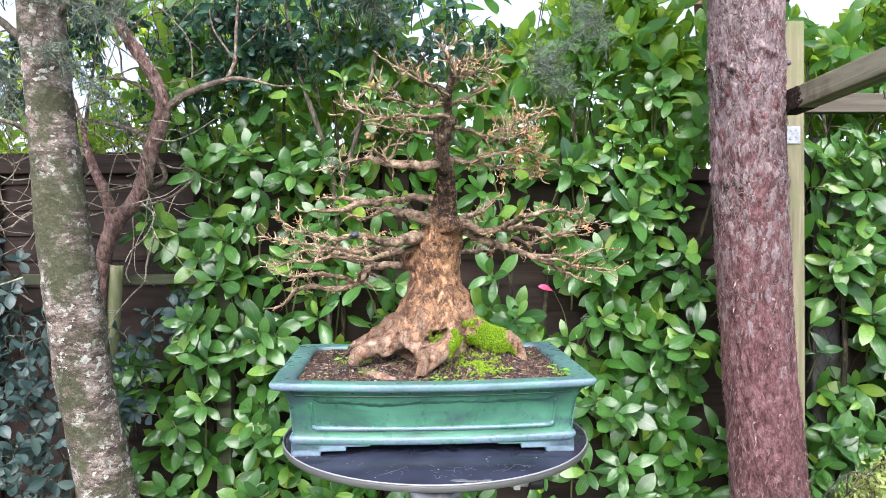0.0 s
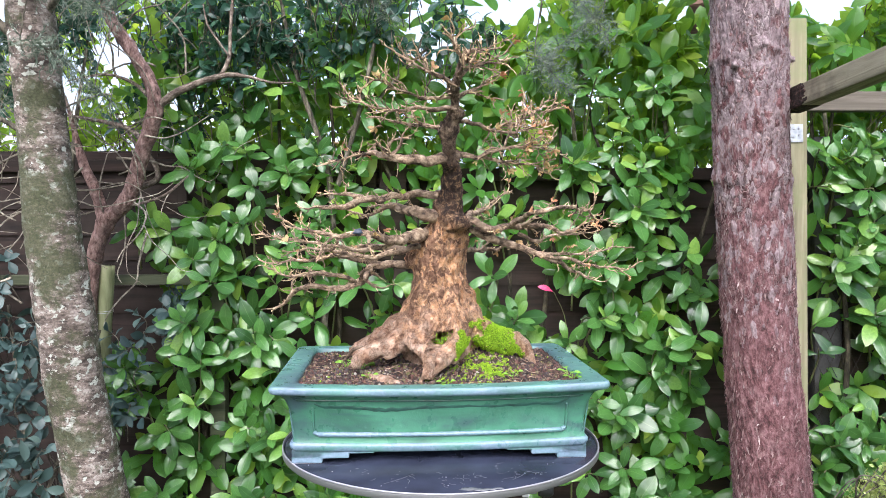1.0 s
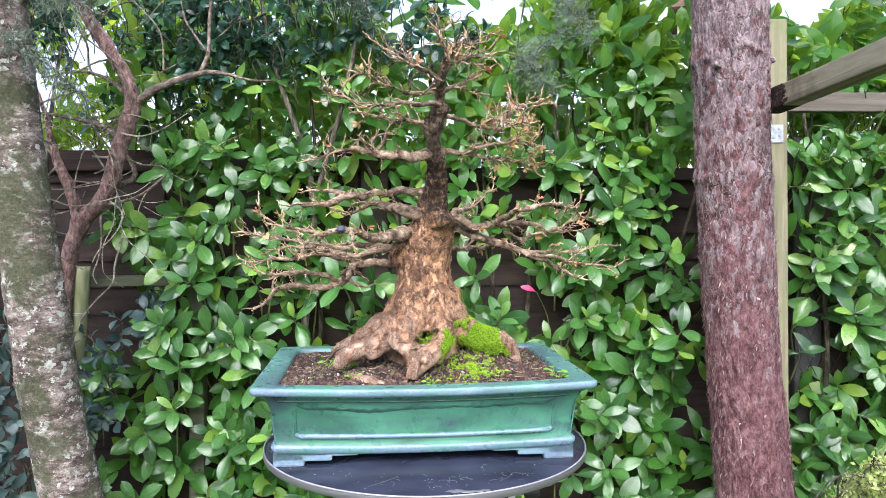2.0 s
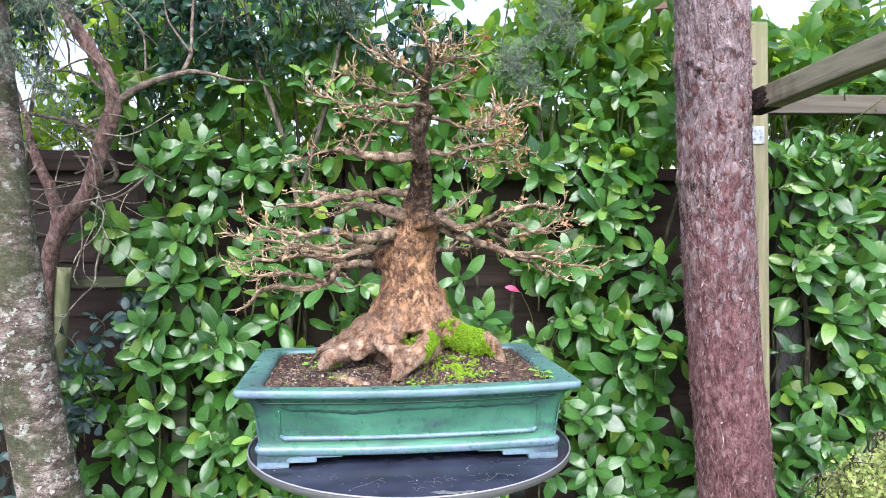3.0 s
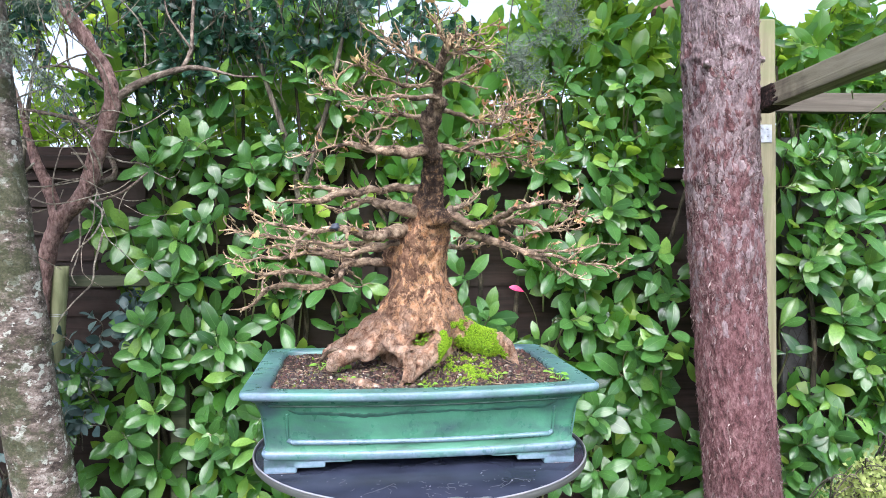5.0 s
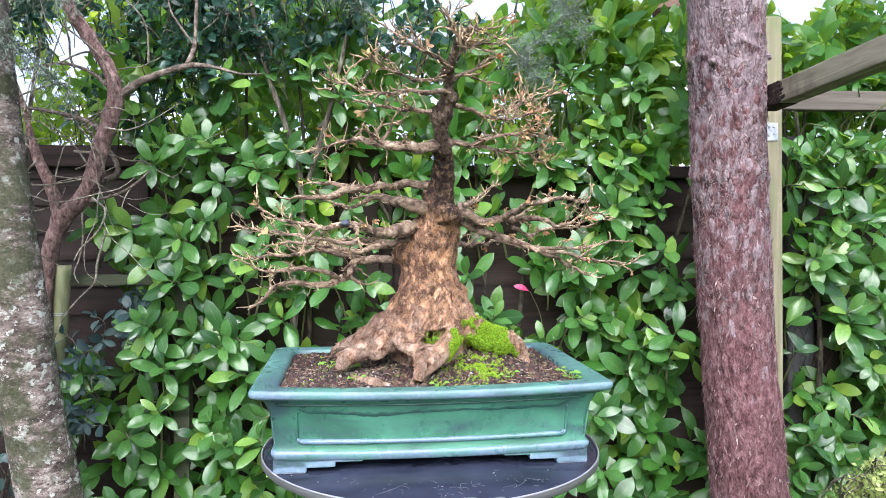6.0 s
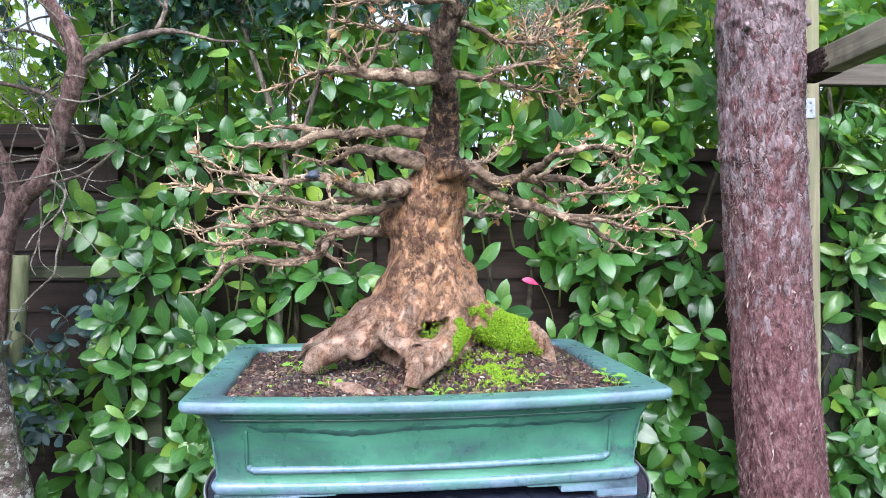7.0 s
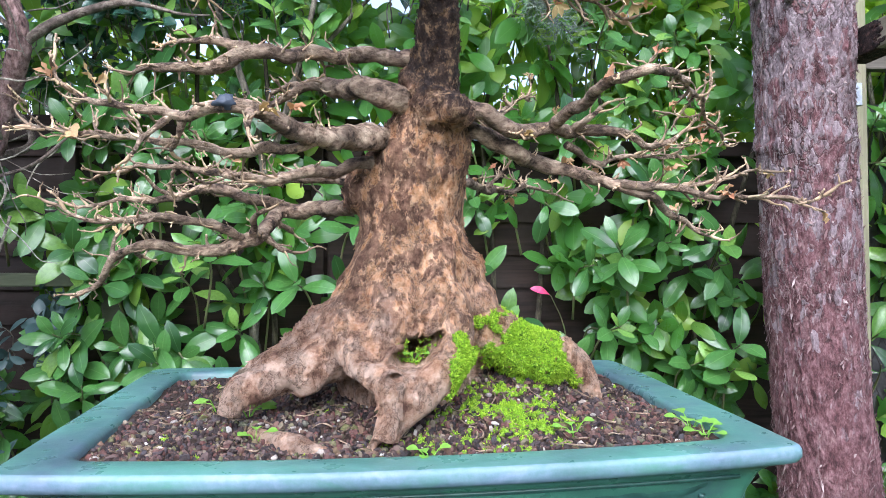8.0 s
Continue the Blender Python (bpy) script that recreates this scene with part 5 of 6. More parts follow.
random.seed(19)
for c, nrm in SKIN:
    ragged = 0.45 * noise.noise(c * 48 + Vector((2, 0, 5))) + 0.3 * noise.noise(c * 170)
    strip = 1 - math.hypot((c.x - 0.037) / 0.019, (c.z - 1.236) / 0.027) if c.y < 1.2 else -1
    pad = 1 - math.hypot((c.x - 0.095) / 0.039, (c.z - 1.246 + 0.42 * (c.x - 0.095)) / 0.025) if c.y < 1.262 and nrm.y < 0.35 else -1
    best = max(strip + ragged * 1.1, pad + ragged * 1.5)
    if best < 0.0 or random.random() > 0.15 + best * 2.6:
        continue
    thick = 0.0010 + (0.0045 * (0.75 + noise.noise(c * 90)) * min(1.0, max(0.0, pad) * 1.8) if pad > 0 else 0.0)
    out = (nrm + Vector((0, -0.4, 0.2))).normalized()
    cushion(c + nrm * thick * rnd(0.6, 1.1), out, rnd(0.0016, 0.0030), 26)
# thick moss where the root meets the soil
for k in range(520):
    x, y = random.gauss(0.074, 0.024), random.gauss(1.198, 0.018)
    if noise.noise(Vector((x * 60, y * 60, 8))) > -0.05:
        cushion(Vector((x, y, soil_z(x, y) + 0.001)), Vector((0, -0.4, 1)), rnd(0.0016, 0.0032), 14, 0.9)
# moss spreading over the soil in front of it
for k in range(1100):
    if random.random() < 0.7:
        x, y, need = random.gauss(0.052, 0.036), random.gauss(1.168, 0.03), 0.09
    else:
        x, y, need = rnd(-0.21, 0.2), rnd(1.12, 1.36), 0.1
    q = INTO_POT @ Vector((x, y, 1.2))
    if abs(q.x) > HX - 0.046 or abs(q.y) > HY - 0.042 or noise.noise(Vector((x * 55, y * 55, 5))) + 0.4 * noise.noise(Vector((x * 120, y * 120, 2))) < need:
        continue
    cushion(Vector((x, y, soil_z(x, y) + 0.0006)), Vector((0, -0.2, 1)), rnd(0.0012, 0.0026), 10, 0.55)
for k in range(120):
    x, z = -0.002 + random.gauss(0, 0.02), 1.25 + random.gauss(0, 0.007)
    cushion(Vector((x, 1.194 - 0.004 * random.random(), z)), Vector((0, -1, 0.5)), 0.0014, 6)
part("moss_core", base, MAT["moss_base"], moss, kind="stuff")
part("frond_growth", tufts, MAT["moss"], moss, kind="stuff")


def seedling(x, y, size, z=None):
    """A small weed with round leaves."""
    z = soil_z(x, y) if z is None else z
    w = thing("seedling", "tiny bright green round-leaved weed in the soil", "weed", (x, y, z), "weeds in the pot")
    rounded = leaf_shape(0.42, 0.1, 0.1, stations=5)
    for k in range(random.randint(4, 6)):
        a = k * 1.3 + rnd(0, 0.6)
        tip = (x + size * 0.8 * math.cos(a), y + size * 0.8 * math.sin(a), z + size * rnd(0.5, 1.1))
        part("stalk", Geo().tube([(x, y, z - 0.002, 0.0005), ((x + tip[0]) / 2, (y + tip[1]) / 2, z + size * 0.55, 0.0004), (*tip, 0.0004)], 4), MAT["weed"], w)
        part("leaf", Geo().leaf(frame_of(tip, (math.cos(a), math.sin(a), 0.15), (0, -0.3, 1)), rounded, size * rnd(0.8, 1.15)), MAT["weed"], w)


for x, y, size in ((-0.165, 1.235, 0.011), (-0.135, 1.215, 0.012), (-0.12, 1.165, 0.009), (0.005, 1.122, 0.009), (0.115, 1.165, 0.010), (0.205, 1.165, 0.012), (0.21, 1.15, 0.009),):
    seedling(x, y, size)
seedling(-0.004, 1.196, 0.009, 1.246)
single("root_loop", Geo().tube([(-0.175, 1.29, 1.205, 0.003), (-0.155, 1.275, 1.227, 0.0032), (-0.13, 1.265, 1.228, 0.003), (-0.118, 1.262, 1.212, 0.003)], 8, 0.2, 80, 0.004), MAT["limb_bark"], "thin looping root above the soil", "root")


# ---- tall trunk with flaking bark ----
def trunk_mesh(pts, sides, step, relief):
    """A trunk whose bark is pushed in and out by relief(angle, z, radius)."""
    path = smooth(pts, step)
    g = Geo()
    for k, (x, y, z, r) in enumerate(path):
        for s in range(sides):
            a = 2 * math.pi * s / sides
            d = r + relief(a, z, r)
            g.v.append((x + d * math.cos(a), y + d * math.sin(a), z))
    for k in range(len(path) - 1):
        for s in range(sides):
            a, b = k * sides + s, k * sides + (s + 1) % sides
            g.f.append((a, b, b + sides, a + sides))
    return g, path


def flaky(a, z, r):
    """Overlapping ragged plates, small and flat below, larger and thicker above."""
    x, y = r * math.cos(a), r * math.sin(a)
    edge = abs(math.cos(a)) ** 3
    high = min(1.0, max(0.3, z - 0.8))
    q = Vector((x * (62 - 16 * high), y * (62 - 16 * high), z * (34 - 10 * high) * (1 - 0.55 * edge)))
    q += noise.noise_vector(q * 1.3) * 0.55 + noise.noise_vector(q * 4.0) * 0.22
    near, places = noise.voronoi(q)
    gap = min(1.0, max(0.0, (near[1] - near[0]) / 0.13))
    lift = noise.cell(places[0] * 7.3) * 0.5 + 0.5
    plate = (0.0014 + 0.0085 * lift * lift) * gap * (0.45 + 0.55 * high)
    ring = sum(0.008 * math.exp(-((z - at - 0.012 * math.sin(a * 3)) / tall) ** 2) for at, tall in ((1.655, 0.018), (2.075, 0.014)))
    ribs = edge * 0.005 * abs(noise.noise(Vector((x * 60, y * 60, z * 9))))
    return plate - ribs + ring * lift + 0.007 * noise.noise(Vector((x * 9, y * 9, z * 6))) - 0.006


RED = [(1.27, 2.64, -0.1, 0.165), (1.245, 2.635, 0.25, 0.148), (1.218, 2.63, 0.538, 0.139), (1.179, 2.62, 0.961, 0.131), (1.144, 2.6, 1.401, 0.1305), (1.13, 2.59, 1.691, 0.128), (1.098, 2.54, 2.295, 0.131), (1.08, 2.50, 2.9, 0.122), (1.06, 2.46, 3.6, 0.108)]
tree = thing("conifer_tree", "tall straight trunk with red-brown flaking bark", "tree", (1.27, 2.64, 0))
g, path = trunk_mesh(RED, 300, 0.005, flaky)
part("trunk", g, MAT["flaky_bark"], tree, "red-brown trunk with peeling grey-pink plates")
g, tips = Geo(), Geo()
for k in range(10000):
    x, y, z, r = path[random.randrange(len(path))]
    if not 0.3 < z < 2.6:
        continue
    a = rnd(math.pi * 0.85, math.pi * 2.05)
    edge = abs(math.cos(a))
    drift = noise.noise(Vector((r * math.cos(a) * 22, r * math.sin(a) * 22, z * 11))) + 0.5 * noise.noise(Vector((a * 9, 0, z * 30)))
    if drift < 0.08 - 0.45 * edge ** 3 + 0.35 * max(0.0, z - 1.6):
        continue
    d = r + flaky(a, z, r)
    at = Vector((x + d * math.cos(a), y + d * math.sin(a), z))
    out = Vector((math.cos(a), math.sin(a), 0))
    side = Vector((-math.sin(a), math.cos(a), 0))
    if random.random() < edge:
        l, w, lift, lean = rnd(0.012, 0.032), rnd(0.003, 0.007), rnd(0.003, 0.008), rnd(-0.4, 0.4)
    else:
        l, w, lift, lean = rnd(0.006, 0.016), rnd(0.003, 0.008), rnd(0.001, 0.007), rnd(-1.6, 1.6)
    updir = (Vector((0, 0, random.choice((1, -1)))) + side * lean).normalized()
    chip(tips if k % 2 == 0 else g, at + out * 0.0006, out, updir, l, w, lift)
part("flake_curl", tips, MAT["bark_flake"], tree, "pale curled flake tips", False, "stuff")
part("flaking_bark", g, MAT["flaky_bark"], tree, "curled lifting flakes of bark", False, "stuff")
for at, way, r in (((1.228, 2.50, 2.06), (1, -0.3, 0.05), 0.011), ((1.012, 2.45, 2.03), (-0.5, -1, 0.0), 0.010)):
    a, d = Vector(at), Vector(way).normalized()
    part("knot", Geo().tube([(*(a - d * 0.02), r * 1.25), (*(a + d * 0.006), r), (*(a + d * 0.014), r * 0.55)], 14, 0.4, 60, 0.004), MAT["flaky_bark"], tree, "rough healed knot")

# ---- leaning lichen-covered trunk ----
def banded(a, z, r):
    x, y = r * math.cos(a), r * math.sin(a)
    return 0.010 * noise.noise(Vector((x * 8, y * 8, z * 4))) + 0.004 * noise.noise(Vector((x * 26, y * 26, z * 20))) + 0.002 * noise.noise(Vector((x * 60, y * 60, z * 60)))


PALE = [(-1.05, 2.52, -0.1, 0.115), (-1.105, 2.49, 0.25, 0.099), (-1.155, 2.45, 0.54, 0.093), (-1.197, 2.38, 0.913, 0.090), (-1.213, 2.34, 1.165, 0.0885), (-1.235, 2.28, 1.612, 0.079), (-1.241, 2.25, 1.844, 0.0735), (-1.245, 2.2, 2.188, 0.065), (-1.26, 2.15, 2.7, 0.055), (-1.28, 2.1, 3.3, 0.04)]
tree2 = thing("lichen_tree", "leaning tree trunk with pale lichen and green moss patches", "tree", (-1.05, 2.52, 0))
g, path = trunk_mesh(PALE, 110, 0.012, banded)
part("trunk", g, MAT["lichen_bark"], tree2, "grey-pink trunk banded with white lichen")


# ---- foliage ----
LAUREL = [leaf_shape(rnd(0.185, 0.235), rnd(0.10, 0.30), rnd(-0.05, 0.30), twist=rnd(-0.10, 0.10), curl=rnd(0.15, 0.55), wave=rnd(0.02, 0.10), stations=8) for k in range(14)]
for pts in ([(-1.24, 2.2, 2.0, 0.016), (-1.36, 2.16, 2.12, 0.011), (-1.5, 2.15, 2.2, 0.006), (-1.62, 2.12, 2.35, 0.003)], [(-1.23, 2.22, 2.1, 0.014), (-1.10, 2.15, 2.2, 0.009), (-0.98, 2.12, 2.24, 0.006), (-0.85, 2.1, 2.36, 0.003)], [(-1.235, 2.26, 1.72, 0.012), (-1.33, 2.2, 1.80, 0.008), (-1.42, 2.16, 1.82, 0.005), (-1.5, 2.12, 1.9, 0.003)], [(-1.25, 2.18, 2.3, 0.014), (-1.4, 2.15, 2.4, 0.009), (-1.6, 2.12, 2.42, 0.005)]):
    part("branch", Geo().tube(pts, 9, 0.2, 30, 0.02), MAT["grey_bark"], tree2)
OVAL = [leaf_shape(rnd(0.22, 0.28), rnd(0.05, 0.2), rnd(0.0, 0.2), stations=5) for k in range(4)]
random.seed(27)
# unseen leafy boughs, added overhead to cut skylight on the left
for k in range(3):
    a = 1.9 + k * 0.75
    z = 2.62 + 0.12 * k
    pts = [(-1.265, 2.14, z, 0.022), (-1.265 + 0.4 * math.cos(a), 2.14 + 0.4 * math.sin(a), z + 0.06, 0.014), (-1.265 + 0.95 * math.cos(a), 2.14 + 0.95 * math.sin(a), z + 0.02, 0.005)]
    bough = part("bough", Geo().tube(pts, 8, 0.2, 20, 0.06), MAT["grey_bark"], tree2)
    g = Geo()
    for s in range(26):
        t = rnd(0.25, 1.05)
        at = Vector((-1.265 + 0.95 * t * math.cos(a) + rnd(-0.14, 0.14), 2.14 + 0.95 * t * math.sin(a) + rnd(-0.14, 0.14), z + rnd(-0.07, 0.10)))
        for j in range(9):
            d = Vector((rnd(-1, 1), rnd(-1, 1), rnd(-0.7, 0.3))).normalized()
            g.leaf(frame_of(at, d, (0, 0, 1)), OVAL[j % 4], rnd(0.08, 0.16))
    part("bough_foliage", g, MAT["dark_leaf"], bough, "added unseen foliage that shades the left side", kind="stuff")
LAUREL_MESH = [Geo().leaf(Matrix(), s).mesh("leaf", MAT["laurel_leaf"]) for s in LAUREL]


def whorl(at, way, count, size, spread=(38, 88), gap=0.011):
    """Leaf poses round the tip of a shoot, the youngest at its end."""
    d = Vector(way).normalized()
    side = d.orthogonal().normalized()
    a0 = rnd(0, 6.3)
    out = []
    for k in range(count):
        t = k / max(1, count - 1)
        turn = Matrix.Rotation(a0 + k * 2.4 + rnd(-0.25, 0.25), 3, d)
        s = turn @ side
        ang = radians(spread[0] + (spread[1] - spread[0]) * t + rnd(-10, 10))
        y = d * math.cos(ang) + s * math.sin(ang)
        y.z -= 0.04 + 0.10 * t
        y.y -= 0.08
        face = d * math.sin(ang) - s * math.cos(ang) + Vector((0, -0.55, 0.55))
        l = size * (0.72 + 0.38 * min(1, t * 1.8)) * rnd(0.8, 1.12)
        out.append((frame_of(Vector(at) - d * gap * k, y, face), l))
    return out


def in_gap(x, z, gaps):
    return any(((x - a) / b) ** 2 + ((z - c) / e) ** 2 < 1 for a, c, b, e in gaps)


# places where the fence and the dark behind it show: centre x, z and half sizes
GAPS = [(0.42, 1.23, 0.125, 0.105), (-0.22, 1.69, 0.20, 0.07), (0.30, 1.66, 0.22, 0.08), (0.36, 1.41, 0.16, 0.10), (-0.37, 1.13, 0.08, 0.12), (-1.1, 0.53, 0.12, 0.09), (0.56, 1.05, 0.06, 0.07), (1.02, 0.75, 0.09, 0.1), (1.58, 0.98, 0.11, 0.17), (0.05, 1.30, 0.1, 0.08), (-0.62, 1.50, 0.06, 0.08), (0.62, 1.60, 0.1, 0.06), (1.80, 1.86, 0.20, 0.05)]


# notches in the top of the hedge where the sky comes through, at the depth of the fence
SKY_GAPS = [(0.345, 2.42, 0.11, 0.16), (0.99, 2.38, 0.10, 0.14), (-0.119, 2.336, 0.055, 0.065), (-0.073, 2.118, 0.035, 0.055), (1.636, 2.42, 0.13, 0.17), (1.46, 2.42, 0.08, 0.08), (0.602, 2.016, 0.05, 0.045), (-1.74, 2.40, 0.12, 0.12), (-1.3, 2.2, 0.10, 0.09), (-1.5, 2.0, 0.10, 0.07), (-1.05, 1.98, 0.06, 0.05), (-1.17, 1.825, 0.09, 0.045), (-0.72, 2.12, 0.04, 0.05)]


def open_sky(p):
    k = 2.9 / p[1]
    return in_gap(p[0] * k, 1.4 + (p[2] - 1.4) * k, SKY_GAPS)


def left_edge(z):
    """How far the hedge reaches on its thin side at height z."""
    for a, b in ((0.7, -1.30), (0.98, -1.32), (1.06, -1.06), (1.3, -1.12), (1.47, -1.12), (1.56, -1.2), (1.66, -0.92), (1.92, -1.02), (9, -1.25)):
        if z < a:
            return b
    return -1.25


def by_beam(p):
    """Whether a leaf would stand in front of the cross beam."""
    return 1.25 < p.x < 1.98 and 1.90 < p.z < 2.05 and p.y < 2.86


def laurel(x0, x1, base_x, near_count, seed, reach=None):
    """A laurel of the hedge: stems, leafy shoots in front, joined foliage behind."""
    random.seed(seed)
    bush = thing("laurel_shrub", "glossy green cherry laurel shrub in front of the fence", "shrub", (base_x, 2.9, 0), "laurel hedge")
    stems = []
    for k in range(2):
        bx = base_x + rnd(-0.12, 0.12)
        tx = rnd(x0, x1)
        by = rnd(2.84, 2.94)
        pts = [(bx, by, -0.05, 0.014)]
        for s in range(1, 7):
            t = s / 6
            pts.append((bx + (tx - bx) * t ** 1.3 + rnd(-0.07, 0.07), by + rnd(-0.02, 0.04), 2.15 * t, 0.014 * (1 - 0.6 * t)))
        part("stem", Geo().tube(pts, 9, 0.15, 20, 0.05), MAT["stem_bark"], bush)
        stems.append(pts)
    made, tries = 0, 0
    while made < near_count and tries < 6000:
        tries += 1
        x, z = rnd(x0, reach or x1), rnd(0.35, 2.1)
        if x < left_edge(z) + 0.05 or in_gap(x, z, GAPS[:1]) or (in_gap(x, z, GAPS) and random.random() < 0.9):
            continue
        y = 2.72 + 0.10 * noise.noise(Vector((x * 2.2, z * 2.2, 4))) + 0.08 * max(0, z - 1.5) + rnd(-0.06, 0.12)
        if x > 1.42:
            y = max(y, 2.76)
        d = Vector((rnd(-0.7, 0.7), -rnd(0.5, 1.1), rnd(-0.15, 0.95)))
        n = random.randint(5, 8)
        for m, l in whorl((x, y, z), d, n, rnd(0.093, 0.134) * (1 - 0.16 * min(1.0, max(0.0, (z - 1.45) / 0.3)))):
            k = m @ Matrix.Diagonal((l, l, l, 1))
            tip = k @ Vector((0, 1, 0))
            if ((0.95 if z > 1.6 else 1.0) < tip.x < 1.47 and tip.y < 2.81) or tip.y > 2.96 or by_beam(tip) or by_beam(m.translation):
                continue
            lf = part("leaf", random.choice(LAUREL_MESH), None, bush)
            lf.matrix_basis = k
            made += 1
        dn = d.normalized()
        a = Vector((x, y, z))
        b = a - dn * 0.09
        c = Vector((b.x + rnd(-0.05, 0.05), min(2.93, b.y + 0.07), b.z - rnd(0.08, 0.2)))
        part("shoot", Geo().tube([(*c, 0.0042), (*b, 0.0033), (*a, 0.0022), (*(a + dn * 0.012), 0.001)], 6), MAT["shoot_bark"], bush)
    g = Geo()
    for k in range(int(270 * (x1 - x0) / 0.6)):
        z = rnd(0.3, 2.62)
        x = rnd(x0, x1)
        if x < left_edge(z) or (z < 1.75 and (in_gap(x, z, GAPS[:1]) or (in_gap(x, z, GAPS) and random.random() < 0.8) or random.random() < 0.66)):
            continue
        if z > 1.85 and random.random() < (0.4 if x < -0.6 else 0.2):
            continue
        y = rnd(2.78, 2.90) if z < 1.80 else rnd(2.75, 3.35) + 0.1 * (z - 1.8)
        if open_sky((x, y, z)):
            continue
        d = Vector((rnd(-0.8, 0.8), -rnd(0.2, 1.0), rnd(-0.3, 0.9)))
        for m, l in whorl((x, y, z), d, random.randint(5, 8), rnd(0.09, 0.14)):
            tip = m @ Vector((0, l, 0))
            if by_beam(tip) or by_beam(m.translation) or (z < 1.8 and tip.y > 2.95) or (1.0 < tip.x < 1.47 and tip.y < 2.82) or (1.2 < tip.x < 1.32 and tip.z > 1.84 and tip.z < 2.0 and tip.y < 2.6):
                continue
            g.leaf(m, random.choice(LAUREL), l)
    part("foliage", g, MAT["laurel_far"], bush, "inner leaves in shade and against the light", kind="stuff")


for row in ((-1.32, -0.72, -0.85, 340, 11, -0.72), (-0.75, -0.28, -0.45, 300, 12), (-0.30, 0.22, 0.1, 185, 13), (0.18, 0.62, 0.42, 180, 14), (0.60, 1.38, 0.85, 265, 15, 1.03), (1.42, 1.90, 1.62, 320, 16), (1.85, 2.4, 2.1, 120, 17)):
    laurel(*row)


def clump(name, label, category, at, mat, shapes, spots, count, size, stem_mat, face=(-0.2, -1, 0.5), branches=()):
    """A loose shrub: branches and joined leaves inside ellipsoids."""
    bush = thing(name, label, category, at)
    for pts in branches:
        part("branch", Geo().tube(pts, 8, 0.2, 25, 0.04), stem_mat, bush)
    g, t = Geo(), Geo()
    for c, r in spots:
        n = int(count * r[0] * r[2] * 100)
        for k in range(n):
            d = Vector((random.gauss(0, 0.5), random.gauss(0, 0.5), random.gauss(0, 0.5)))
            if d.length > 1:
                d *= rnd(0.8, 1.0) / d.length
            p = Vector([c[i] + d[i] * r[i] for i in range(3)])
            if open_sky(p):
                continue
            way = Vector((rnd(-1, 1), rnd(-1.1, 0.3), rnd(-0.5, 1)))
            for m, l in whorl(p, way, random.randint(4, 6), size * rnd(0.75, 1.2)):
                g.leaf(m, random.choice(shapes), l)
            if size < 0.03 and k % 6:
                continue
            b = p - way.normalized() * 0.06
            t.tube([(*(b + Vector((rnd(-0.04, 0.04), 0.05, -0.08))), 0.0026), (*b, 0.002), (*p, 0.0013)], 4)
    part("foliage", g, mat, bush, kind="stuff")
    part("shoot_growth", t, stem_mat, bush, kind="stuff")
    return bush


random.seed(31)
clump("camellia_shrub", "dark blue-green camellia leaves high against the sky", "shrub", (-0.45, 2.88, 0), MAT["dark_leaf"], OVAL, [((-0.62, 2.70, 2.30), (0.28, 0.15, 0.15)), ((-0.25, 2.70, 2.32), (0.28, 0.16, 0.18)), ((0.05, 2.74, 2.25), (0.22, 0.14, 0.16)), ((-0.85, 2.74, 2.16), (0.16, 0.1, 0.12)), ((-0.45, 2.76, 2.18), (0.3, 0.1, 0.12)), ((-0.78, 2.76, 2.32), (0.30, 0.10, 0.16)), ((-0.74, 2.72, 2.14), (0.2, 0.08, 0.12))], 8.0, 0.06, MAT["grey_bark"], branches=[[(-0.45, 2.88, -0.05, 0.02), (-0.47, 2.86, 0.9, 0.016), (-0.42, 2.82, 1.6, 0.013), (-0.55, 2.75, 2.1, 0.009), (-0.62, 2.7, 2.5, 0.005)], [(-0.43, 2.83, 1.55, 0.01), (-0.3, 2.76, 1.95, 0.009), (-0.2, 2.74, 2.4, 0.005)], [(-0.35, 2.78, 1.85, 0.008), (-0.12, 2.76, 2.1, 0.006), (0.1, 2.75, 2.3, 0.004)]])
clump("tall_evergreen", "dark small-leaved evergreen shrub rising beside the old limbs", "shrub", (-1.5, 2.9, 0), MAT["dark_leaf"], OVAL, [((-1.42, 2.86, 2.26), (0.30, 0.08, 0.18)), ((-1.7, 2.86, 2.10), (0.25, 0.08, 0.20)), ((-1.12, 2.88, 2.24), (0.18, 0.07, 0.14)), ((-1.1, 2.92, 2.0), (0.32, 0.05, 0.16)), ((-0.95, 2.92, 2.2), (0.26, 0.05, 0.2))], 8.0, 0.055, MAT["grey_bark"], branches=[[(-1.5, 2.9, -0.05, 0.016), (-1.52, 2.89, 1.0, 0.013), (-1.46, 2.88, 1.8, 0.009), (-1.38, 2.86, 2.3, 0.004)], [(-1.48, 2.88, 1.7, 0.008), (-1.62, 2.87, 2.0, 0.006), (-1.7, 2.86, 2.25, 0.003)]])
